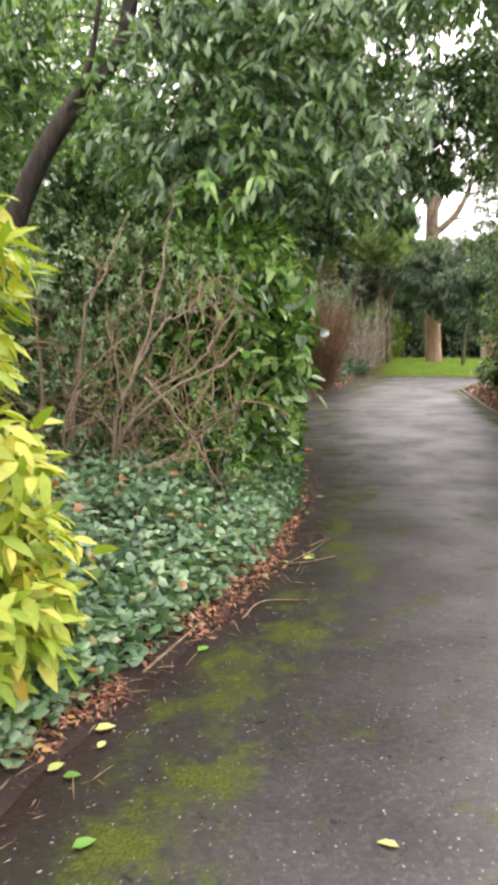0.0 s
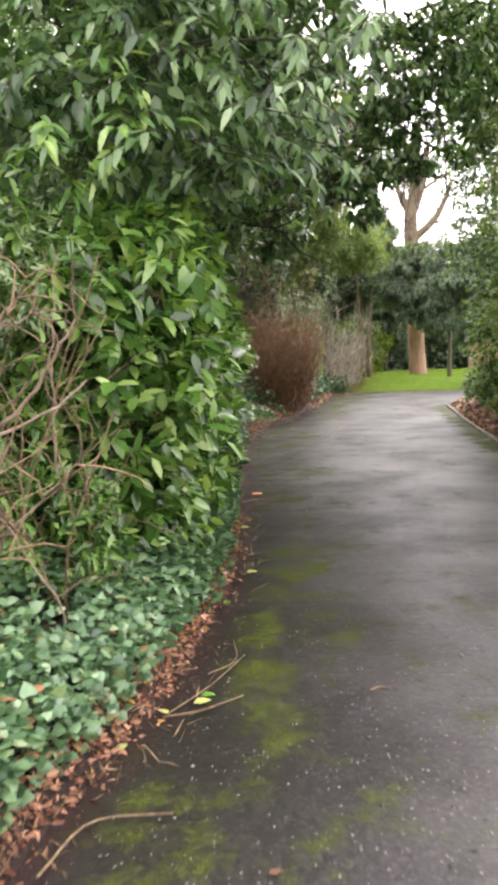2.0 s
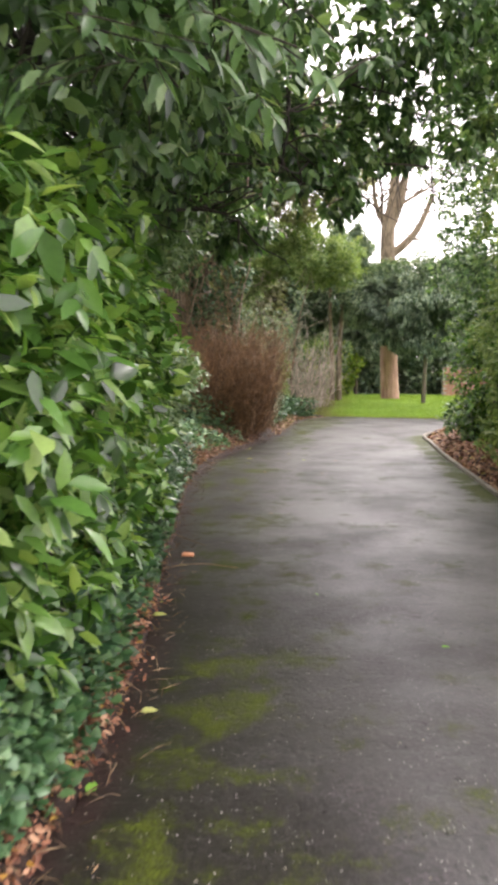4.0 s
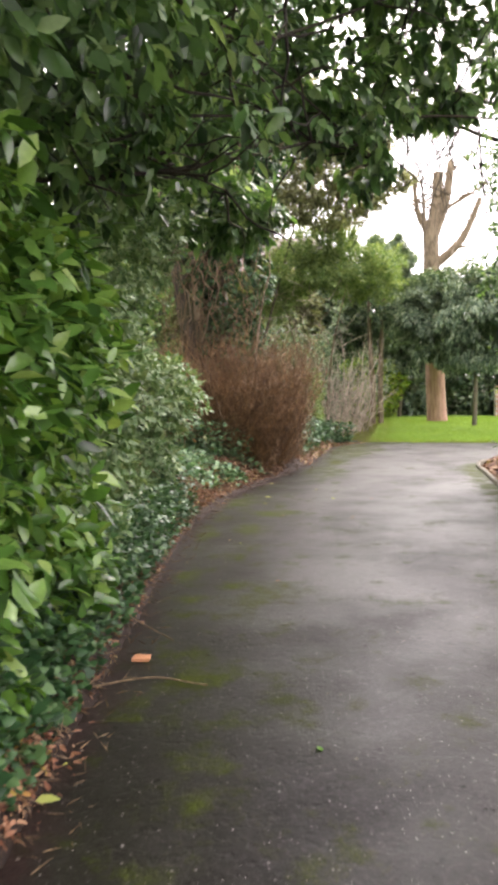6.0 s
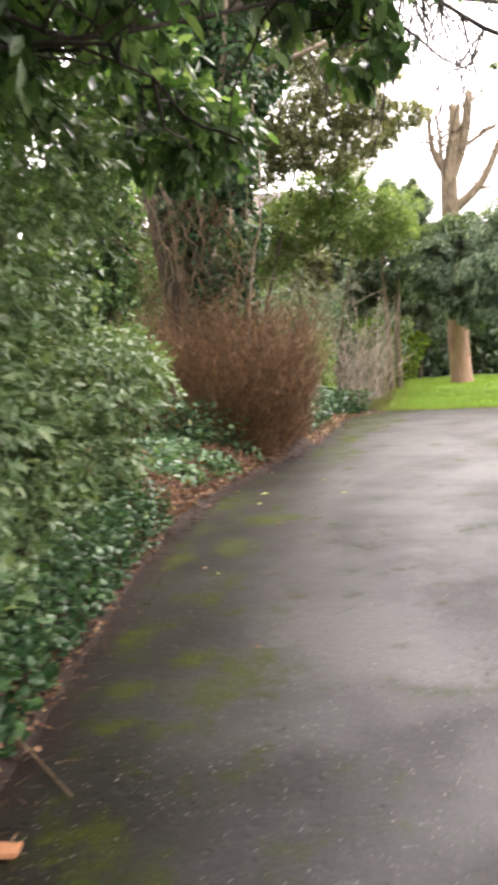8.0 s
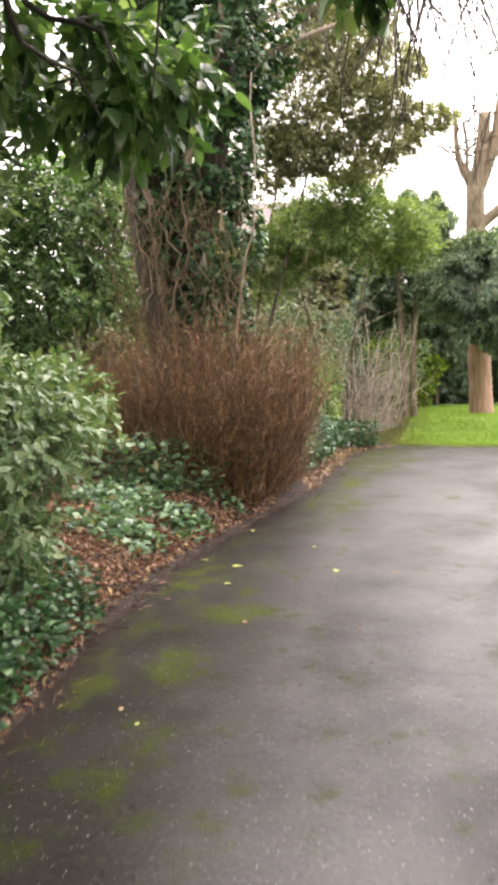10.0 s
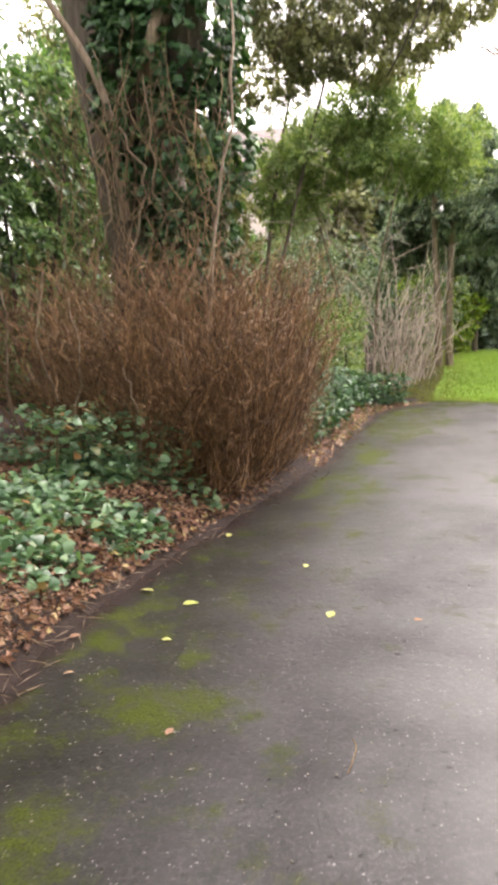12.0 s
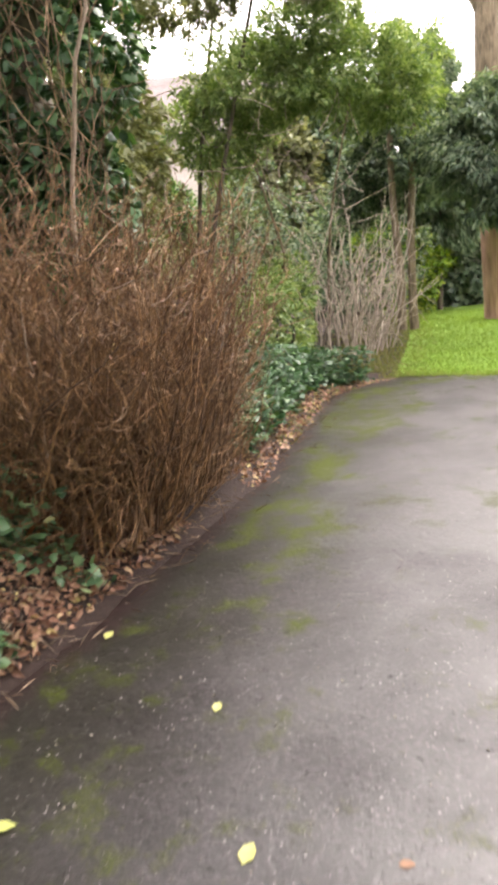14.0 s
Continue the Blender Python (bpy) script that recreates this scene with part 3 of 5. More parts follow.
# ---------------------------------------------------------------- ground cover along the left edge


def carpet(name, label, category, mat, template, n, x0, y0, y1, d0, d1, size, lift, up_mix=0.5, clump=0.0):
    """Leaves lying or standing on the bank between two distances from the path's edge."""
    y = rng.uniform(y0, y1, n)
    d = rng.uniform(d0, d1, n)
    if clump:
        keep = lumps(np.stack([edge_x(y) - d, y, 0 * y], 1), 3.3) + 0.5 * lumps(np.stack([d, y, 0 * y], 1), 8.0) > clump - 1
        y, d = y[keep], d[keep]
    n = len(y)
    x = edge_x(y) - d
    p = np.stack([x, y, bank(x, y) + lift[0] + (lift[1] - lift[0]) * rng.random(n) ** 1.5], 1)
    way = np.stack([rng.normal(size=n) + 0.5, rng.normal(size=n) - 0.4, rng.normal(size=n) * 0.35], 1)
    up = np.stack([0.35 + up_mix * rng.normal(size=n), -0.25 + up_mix * rng.normal(size=n), np.ones(n)], 1)
    v, f = scatter(template, p, way, up, rng.uniform(0.5, 1.35, n) * size)
    return tagged(new(name, make_mesh(name, v, f, mat)), label, category, kind="stuff")


carpet("ivy_ground_cover", "dark green ivy carpet on the bank beside the path", "ivy", IVY, lobed_leaf(), 27000, 0, 2.2, 6.5, 0.07, 1.6, 0.058, (0.02, 0.24), 0.6, 0.32)
# Hedge-foot ivy takes the darkened leaf, so its shade is painted in.
carpet("ivy_ground_cover", "ivy trailing along the foot of the hedge, shade in its colour", "ivy", SHADEIVY, lobed_leaf(), 6500, 0, 6.0, 13.6, 0.02, 0.26, 0.055, (0.02, 0.36))
carpet("ivy_ground_cover", "patchy ivy among dead leaves by the shrub", "ivy", IVY, lobed_leaf(), 6500, 0, 14.6, 17.2, 0.16, 2.4, 0.075, (0.02, 0.16), 0.6, 1.08)
# The far bank takes the same shade-darkened ivy leaf colour.
carpet("ivy_ground_cover", "low dark ivy between the shrub and the lawn", "ivy", SHADEIVY, lobed_leaf(), 8000, 0, 18.8, 22.9, 0.14, 1.1, 0.085, (0.03, 0.46))
carpet("ivy_ground_cover", "ivy trailing over dead leaves near the path edge", "ivy", IVY, lobed_leaf(), 2600, 0, 14.9, 17.0, 0.08, 1.2, 0.07, (0.03, 0.14), 0.6, 1.05)
carpet("ivy_ground_cover", "ivy climbing into the foot of the bare shrub", "ivy", IVY, lobed_leaf(), 2600, 0, 16.0, 17.1, 0.25, 1.7, 0.075, (0.05, 0.50), 0.6, 0.8)
carpet("leaf_litter", "reddish brown dead leaves along the path edge", "leaf litter", REDLITTER, broad_leaf(0.42, 0.22, 0.35), 9000, 0, 1.0, 8.5, -0.09, 0.20, 0.034, (0.0, 0.035), 1.3, 0.72)
carpet("leaf_litter", "thin brown dead leaves at the foot of the hedge", "leaf litter", LITTER, broad_leaf(0.42, 0.22, 0.35), 2600, 0, 8.5, 13.5, -0.06, 0.22, 0.036, (0.0, 0.03), 1.3, 0.9)
carpet("leaf_litter", "brown dead leaves covering the bare bed", "leaf litter", LITTER, broad_leaf(0.46, 0.25, 0.4), 24000, 0, 12.8, 17.5, 0.05, 2.2, 0.046, (0.0, 0.06), 1.4)
carpet("leaf_litter", "thin brown leaf litter beside the far shrubs", "leaf litter", LITTER, broad_leaf(0.62, 0.20, 0.35), 1900, 0, 18.4, 22.9, -0.10, 0.30, 0.042, (0.0, 0.03), 1.0)
carpet("edge_grass", "thin mossy grass at the edge of the path", "grass", DRYGRASS, small_leaf(0.14, 0.03), 5000, 0, 19.5, 23.0, -0.45, 0.15, 0.045, (-0.01, 0.02), 1.0)


carpet("dry_stalks", "pale dry stalks strewn on the dead leaves", "plant litter", PALETWIG, small_leaf(0.05, 0.02), 2600, 0, 12.8, 17.5, -0.1, 1.7, 0.12, (0.02, 0.07), 1.0)
carpet("dry_stalks", "reddish dry stalks along the path edge", "plant litter", DRYTWIG, small_leaf(0.06, 0.02), 2600, 0, 1.0, 13.0, -0.2, 0.14, 0.09, (0.012, 0.04), 0.6)
carpet("dry_stalks", "thin dry stalks beside the far shrubs", "plant litter", DRYTWIG, small_leaf(0.07, 0.02), 700, 0, 17.0, 22.8, -0.2, 0.3, 0.10, (0.012, 0.04), 0.6)


def bed_litter():
    n = 7000
    y = rng.uniform(9.5, 18.6, n)
    x = bed_x(y) + 0.06 + rng.random(n) ** 1.5 * 1.6
    p = np.stack([x, y, bank(x, y) + 0.015 + 0.03 * rng.random(n)], 1)
    v, f = scatter(broad_leaf(0.62, 0.20, 0.35), p, rng.normal(size=(n, 3)) * (1, 1, 0.3), np.stack([rng.normal(size=n) * 0.5, rng.normal(size=n) * 0.5, np.ones(n)], 1), rng.uniform(0.04, 0.09, n))
    tagged(new("leaf_litter", make_mesh("leaf_litter", v, f, LITTER)), "brown dead leaves in the edged planting bed", "leaf litter", kind="stuff")


bed_litter()

# ---------------------------------------------------------------- shrubs and trees of the left side
BROAD, THIN, IVYLEAF, SMALL = broad_leaf(0.46), broad_leaf(0.30, 0.08, 0.2), lobed_leaf(), small_leaf(0.5)


def golden_shrub():
    s = thing("golden_shrub", (-1.15, 2.9, 0.25), "golden-leaved evergreen shrub at the path edge", "shrub")
    blobs = [(-0.98, 2.9, 0.8, 0.52, 0.55, 0.75), (-1.22, 2.95, 1.6, 0.55, 0.6, 0.8), (-0.84, 2.95, 0.5, 0.40, 0.5, 0.42), (-1.28, 3.0, 2.15, 0.5, 0.5, 0.5)]
    stems(s, (-1.15, 2.9, 0.25), blobs, 9, 0.018, DRYTWIG)
    foliage("foliage", s, blobs, 800, 7, 0.13, GOLDEN, broad_leaf(0.36, 0.08, 0.2), 0.35, 0.4, 0.2)
    single_leaves(s, blobs, 280, 0.14, GOLDEN, broad_leaf(0.36, 0.08, 0.2), 0.35, keep=lambda x, y, z: x > -1.15 and y < 3.3)


def twiggy_bush():
    """A half-dead bush: crooked pale canes in front of thin green growth."""
    s = thing("dead_twig_bush", (-0.55, 5.3, 0.3), "half-dead bush of bare brown canes over ivy", "shrub")
    lines = []
    canes = (([(-0.95, 5.3, 0.35), (-0.6, 5.2, 0.96), (-0.15, 5.2, 1.22), (0.05, 5.3, 1.36)], 0.013), ([(-0.95, 5.4, 0.35), (-0.63, 5.3, 0.97), (-0.24, 5.3, 1.26), (-0.11, 5.3, 1.44), (0.02, 5.3, 1.62)], 0.013),
             ([(-0.85, 5.4, 0.35), (-0.76, 5.3, 0.93), (-0.59, 5.3, 1.33), (-0.48, 5.3, 1.7), (-0.39, 5.3, 2.1)], 0.016), ([(-0.55, 5.05, 1.2), (-0.47, 5.0, 1.13), (-0.23, 5.0, 0.8), (-0.04, 5.0, 0.4)], 0.009),
             ([(-0.65, 5.2, 1.18), (-0.44, 5.15, 1.5), (-0.34, 5.15, 1.57), (-0.06, 5.14, 1.65)], 0.010), ([(-0.3, 5.15, 1.58), (-0.22, 5.15, 1.62), (-0.14, 5.15, 1.77)], 0.006),
             ([(-1.15, 5.5, 0.4), (-1.05, 5.45, 1.2), (-0.95, 5.4, 1.68), (-0.83, 5.4, 1.85), (-0.75, 5.4, 2.1)], 0.014), ([(-0.14, 5.45, 0.9), (-0.12, 5.4, 1.49), (-0.08, 5.4, 1.95)], 0.006),
             ([(-1.1, 5.1, 0.8), (-0.9, 5.0, 1.22), (-0.53, 5.0, 1.51)], 0.008), ([(-0.6, 4.95, 0.6), (-0.44, 4.9, 0.68), (-0.22, 4.9, 0.74)], 0.007), ([(-0.35, 5.05, 0.65), (-0.12, 5.0, 0.89), (0.05, 5.0, 1.04)], 0.008),
             ([(-0.75, 5.2, 0.4), (-0.7, 5.1, 1.0), (-0.78, 5.15, 1.6)], 0.008), ([(-1.3, 5.2, 0.4), (-1.2, 5.1, 1.1), (-1.25, 5.1, 1.75)], 0.012), ([(-1.0, 5.0, 0.35), (-1.02, 4.95, 0.9), (-0.9, 4.9, 1.3)], 0.008))
    for pts, r in canes:
        line = bent(pts, 14) + 0.008 * rng.normal(size=(14, 3))
        part("cane", make_mesh("cane", *tubes([(line, np.linspace(r, r * 0.4, 14))], 6), PALETWIG), s)
        for _ in range(6):
            k = rng.integers(4, 14)
            lines.append((wander(line[k], rng.normal(size=3) * (0.8, 0.6, 0.5) + (0.2, -0.1, 0.7), rng.uniform(0.15, 0.45), 5, 0.22), np.linspace(0.005, 0.002, 6)))
    for i in range(52):
        foot = np.array([rng.uniform(-1.5, -0.1), rng.uniform(5.2, 6.1), 0.25])
        way = np.array([rng.normal() * 0.35 + 0.1, rng.normal() * 0.3 - 0.1, 1.0])
        line = wander(foot, way, rng.uniform(0.9, 2.0), 8, 0.13)
        if (line[:, 0] > edge_x(line[:, 1]) - 0.1).any():
            continue
        if i < 30:
            part("cane", make_mesh("cane", *tubes([(line, np.linspace(0.007, 0.003, 9))], 5), DRYTWIG), s)
        else:
            lines.append((line, np.linspace(0.0055, 0.002, 9)))
        for _ in range(5):
            k = rng.integers(2, 8)
            lines.append((wander(line[k], rng.normal(size=3) + (0, 0, 0.5), rng.uniform(0.2, 0.6), 5, 0.22), np.linspace(0.0045, 0.0018, 6)))
    part("twig_mass", make_mesh("twig_mass", *tubes(lines, 4), DRYTWIG), s, kind="stuff")
    foliage("foliage", s, [(-0.8, 6.1, 0.9, 0.8, 0.5, 0.7), (-0.3, 5.9, 0.9, 0.4, 0.4, 0.5), (-0.25, 5.55, 0.65, 0.35, 0.3, 0.3)], 650, 6, 0.085, LAUREL, THIN, 0.2, 0.9)
    foliage("grey_foliage", s, [(-1.1, 6.0, 1.7, 0.8, 0.5, 0.6), (-0.6, 5.9, 1.9, 0.6, 0.4, 0.4), (-1.2, 5.5, 0.9, 0.4, 0.4, 0.5)], 700, 6, 0.06, HOLLY, THIN, 0.2, 0.9, label="small grey-green leaves")


def laurel_hedge():
    for k, (blobs, base, near) in enumerate((
            ([(-0.28, 6.45, 1.15, 0.62, 0.75, 1.0), (-0.2, 6.7, 1.75, 0.6, 0.7, 0.65), (-0.25, 6.6, 0.5, 0.55, 0.7, 0.4)], (-0.4, 6.6, 0.35), True),
            ([(-0.3, 7.9, 1.2, 0.72, 0.9, 1.1), (-0.25, 7.8, 0.55, 0.7, 0.85, 0.45), (-0.3, 8.0, 2.1, 0.7, 0.8, 0.6)], (-0.5, 7.9, 0.35), True),
            ([(-0.3, 9.3, 1.15, 0.72, 0.85, 1.1), (-0.25, 9.4, 0.5, 0.65, 0.8, 0.4), (-0.35, 9.3, 2.0, 0.7, 0.8, 0.6), (-0.12, 9.4, 1.6, 0.6, 0.7, 0.7)], (-0.5, 9.3, 0.35), False))):
        s = thing("laurel_shrub", base, "leafy green cherry laurel shrub in the hedge", "shrub", "laurel hedge")
        stems(s, base, blobs, 8, 0.022, DARKBARK)
        foliage("foliage", s, [(x + 0.15, *q) for x, *q in blobs], 1000, 7, 0.13, LAUREL, BROAD, 0.25, 0.45, 0.2)
        single_leaves(s, [(x + 0.16, *q) for x, *q in blobs], 260, 0.15, LAUREL, BROAD, 0.25, keep=lambda x, y, z: x > -0.25 and z > 0.4)


def spray_leaves(line, n, size):
    """Long leaves in two ranks along a drooping shoot."""
    k = np.linspace(0.25, 1.0, n) * (len(line) - 1)
    i = np.minimum(k.astype(int), len(line) - 2)
    p = line[i] + (line[i + 1] - line[i]) * (k - i)[:, None]
    t = unit(line[i + 1] - line[i])
    side = unit(np.cross(t, (0, 0, 1.0))) * np.where(np.arange(n) % 2, 1.0, -1.0)[:, None]
    d = unit(t * 0.7 + side * np.linspace(1.0, 0.2, n)[:, None] + rng.normal(size=(n, 3)) * 0.2 + (0, 0, -0.3))
    up = np.array([0.1, -0.35, 1.0]) + rng.normal(size=(n, 3)) * 0.25
    return p, d, up, size * rng.uniform(0.75, 1.15, n)


def laurel_spray():
    """Young shoots that lean out of the hedge towards the path."""
    for foot, tip in (((-0.5, 6.4, 1.35), (0.02, 5.75, 2.0)), ((-0.4, 6.6, 2.1), (0.05, 6.1, 2.45)), ((-0.8, 6.5, 1.9), (-0.42, 6.05, 2.22)), ((-0.2, 6.6, 1.5), (0.22, 6.1, 1.88)), ((-0.3, 6.9, 2.4), (0.25, 6.35, 2.75)),
                      ((-0.3, 7.0, 2.6), (0.15, 6.3, 2.95)), ((0.0, 6.6, 1.0), (0.38, 6.15, 1.2)), ((-0.1, 6.7, 1.7), (0.2, 6.3, 2.05)), ((-0.6, 6.5, 2.3), (-0.2, 6.0, 2.5)), ((-0.1, 7.0, 0.9), (0.36, 6.6, 1.0)), ((0.0, 7.3, 1.6), (0.42, 6.9, 1.75))):
        s = thing("laurel_branch", foot, "young light-green laurel spray leaning out of the hedge", "branch", "laurel sprays")
        a, b = np.array(foot), np.array(tip)
        line = bent([a, a * 0.4 + b * 0.6 + (0, 0, 0.12), b], 9)
        part("shoot", make_mesh("shoot", *tubes([(line, np.linspace(0.009, 0.003, 9))], 6), DARKBARK), s)
        sets = [spray_leaves(line, 13, 0.15)]
        for k in (3, 4, 5, 6):
            twig = bent([line[k], line[k] + rng.normal(size=3) * 0.10 + (0.06, -0.08, 0.03), line[k] + rng.normal(size=3) * 0.12 + (0.12, -0.2, -0.06)], 6)
            sets.append(spray_leaves(twig, 9, 0.14))
        v, f = scatter(THIN, *[np.concatenate(q) for q in zip(*sets)])
        part("foliage", make_mesh("foliage", v, f, LAUREL), s, kind="stuff")


def laurel_tree():
    base = np.array([-0.9, 9.6, 0.4])
    s = thing("laurel_tree", base, "dark evergreen laurel tree over the path, unseen high crown added", "tree")
    trunk = bent([base - (0, 0, 0.1), (-0.8, 9.6, 1.4), (-0.6, 9.5, 2.6), (-0.3, 9.3, 3.8)], 14)
    part("trunk", make_mesh("trunk", *tubes([(trunk, np.linspace(0.13, 0.06, 14))], 10), DARKBARK), s)
    goals = [(1.5, 10.4, 3.6), (1.7, 11.4, 3.3), (0.9, 8.3, 3.6), (0.6, 7.0, 3.3), (-1.2, 7.4, 4.2), (0.4, 9.6, 5.2), (2.4, 11.4, 6.5), (0.8, 11.2, 6.0), (2.2, 6.0, 5.8), (-1.0, 9.8, 5.0), (0.6, 12.6, 3.1), (2.2, 11.8, 3.1), (2.8, 11.9, 3.5), (2.7, 11.3, 4.2), (1.8, 7.4, 5.5), (1.1, 11.0, 2.7), (0.2, 10.6, 2.6)]
    lines = []
    for i, g in enumerate(goals):
        start = trunk[8 + i % 6]
        mid = start * 0.5 + np.array(g) * 0.5 + rng.normal(size=3) * 0.15
        line = bent([start, mid, g], 12)
        part("limb", make_mesh("limb", *tubes([(line, np.linspace(0.02, 0.006, 12))], 7), DARKBARK), s)
        for _ in range(16):
            k = rng.integers(3, 12)
            lines.append((wander(line[k], rng.normal(size=3) * (1, 1, 0.5), rng.uniform(0.4, 1.1), 6, 0.18), np.linspace(0.012, 0.003, 7)))
    part("twig_mass", make_mesh("twig_mass", *tubes(lines, 4), DARKBARK), s, kind="stuff")
    # Blobs above z 5, mostly out of view, are added to shade the path.
    blobs = [(-0.2, 7.2, 3.3, 1.1, 1.0, 0.85), (0.3, 8.6, 3.6, 1.35, 1.1, 1.0), (0.3, 10.2, 3.6, 1.15, 1.1, 1.05), (0.7, 11.3, 3.7, 1.0, 0.8, 0.8),
             (0.1, 10.8, 2.8, 0.6, 0.7, 0.4), (1.9, 11.4, 3.5, 0.6, 0.5, 0.45), (2.1, 11.0, 4.4, 1.0, 0.8, 0.6), (0.4, 12.5, 3.2, 0.8, 0.7, 0.6), (2.4, 9.6, 5.4, 1.7, 1.4, 0.6), (2.4, 7.2, 5.5, 1.9, 1.5, 0.6), (2.9, 11.2, 4.6, 0.8, 0.7, 0.5), (2.5, 11.6, 3.9, 0.5, 0.4, 0.4), (0.95, 12.9, 3.0, 0.55, 0.5, 0.4), (2.7, 11.6, 6.7, 2.0, 1.9, 0.8), (0.6, 11.5, 6.1, 1.5, 1.7, 0.9), (2.6, 5.2, 6.0, 1.9, 1.5, 0.5), (4.2, 10.4, 7.0, 1.6, 1.8, 0.7), (4.3, 13.2, 7.8, 1.7, 1.6, 0.7), (1.6, 14.0, 7.6, 1.6, 1.5, 0.7), (-0.1, 7.8, 4.5, 0.7, 1.4, 1.0), (0.4, 9.0, 5.0, 1.7, 2.0, 1.1), (-0.4, 9.4, 2.9, 0.9, 1.2, 0.6), (3.6, 12.0, 4.9, 0.75, 0.7, 0.7), (3.5, 12.2, 3.9, 0.45, 0.5, 0.4)]
    foliage("crown", s, blobs, 9500, 7, 0.13, CANOPY, BROAD, 0.35, 0.5, 0.25, low=2.0)
    foliage("hanging_spray", s, [(2.15, 11.8, 3.08, 0.2, 0.2, 0.22), (2.55, 11.9, 3.5, 0.42, 0.25, 0.18), (1.8, 11.7, 3.4, 0.3, 0.3, 0.25), (1.1, 12.75, 2.8, 0.3, 0.25, 0.2), (2.85, 12.0, 3.55, 0.25, 0.2, 0.15)], 230, 6, 0.13, CANOPY, BROAD, 0.6, 0.4, 0.3, low=2.0)
    sets, shoots = [], []
    for _ in range(170):
        u = rng.random()
        a = np.array([rng.uniform(-0.7, 1.5), 6.4 + 0.9 * u + rng.normal() * 0.2, rng.uniform(2.5, 4.1)])
        line = bent([a, a + (rng.normal() * 0.12, -0.22, 0.03), a + (rng.normal() * 0.2, -0.42, -0.14)], 7)
        shoots.append((line, np.linspace(0.006, 0.002, 7)))
        sets.append(spray_leaves(line, 11, 0.135))
    v, f = scatter(THIN, *[np.concatenate(q) for q in zip(*sets)])
    part("front_spray", make_mesh("front_spray", v, f, CANOPY), s, kind="stuff")
    part("shoot_mass", make_mesh("shoot_mass", *tubes(shoots, 4), DARKBARK), s, kind="stuff")
    single_leaves(s, [(1.5, 11.4, 3.4, 0.6, 0.6, 0.45), (1.2, 9.4, 3.1, 0.6, 0.6, 0.5), (1.05, 12.7, 2.85, 0.4, 0.3, 0.3), (2.15, 11.8, 3.05, 0.22, 0.2, 0.2), (2.55, 11.9, 3.45, 0.45, 0.25, 0.18), (2.7, 11.4, 4.2, 0.6, 0.4, 0.4)], 296, 0.12, CANOPY, BROAD, 0.5)


def variegated_hedge():
    for blobs, base in (([(-0.35, 10.7, 0.95, 0.75, 0.8, 0.9), (-0.2, 10.8, 0.45, 0.6, 0.75, 0.35), (-0.45, 11.0, 1.9, 0.7, 0.8, 0.6)], (-0.4, 10.7, 0.35)),
                        ([(-0.4, 12.1, 1.0, 0.72, 0.85, 0.95), (-0.25, 12.1, 0.5, 0.6, 0.7, 0.35), (-0.5, 12.3, 1.9, 0.6, 0.7, 0.55), (-0.2, 12.0, 2.6, 0.8, 1.1, 0.5)], (-0.4, 12.1, 0.35)),
                        ([(-0.2, 13.5, 1.15, 0.75, 0.75, 0.6), (0.12, 13.9, 1.42, 0.42, 0.45, 0.3), (-0.1, 13.2, 0.7, 0.6, 0.5, 0.4), (-0.4, 13.4, 2.2, 0.6, 0.6, 0.55)], (-0.5, 13.4, 0.4))):
        s = thing("variegated_shrub", base, "grey-green variegated evergreen shrub in the hedge", "shrub", "variegated hedge")
        stems(s, base, blobs, 8, 0.016, DARKBARK)
        foliage("foliage", s, blobs, 2000, 6, 0.085, HOLLY, broad_leaf(0.45), 0.2, 0.55, 0.42)


def leaning_tree():
    s = thing("leaning_tree", (-2.9, 8.6, 0.45), "dark leaning tree trunk among evergreen leaves", "tree")
    line = bent([(-2.9, 8.6, 0.35), (-2.5, 8.5, 2.2), (-2.17, 8.5, 3.07), (-1.73, 8.5, 3.72), (-1.22, 8.5, 4.3), (-1.05, 8.4, 5.3), (-0.9, 8.4, 6.6)], 20)
    part("trunk", make_mesh("trunk", *tubes([(line, np.linspace(0.13, 0.06, 20))], 10), DARKBARK), s)
    for pts in ([(-1.3, 8.5, 4.15), (-0.7, 8.4, 4.5), (0.1, 8.4, 4.45), (1.0, 8.5, 4.7)], [(-1.9, 8.5, 3.5), (-1.5, 8.3, 4.1), (-1.3, 8.2, 5.2)]):
        b = bent(pts, 12)
        part("limb", make_mesh("limb", *tubes([(b, np.linspace(0.05, 0.015, 12))], 7), DARKBARK), s)
    foliage("crown", s, [(-2.0, 8.2, 5.4, 1.6, 1.4, 1.1), (-0.8, 8.6, 6.2, 1.5, 1.4, 0.9)], 520, 7, 0.10, CANOPY, BROAD, 0.3, 0.7, low=1.0)


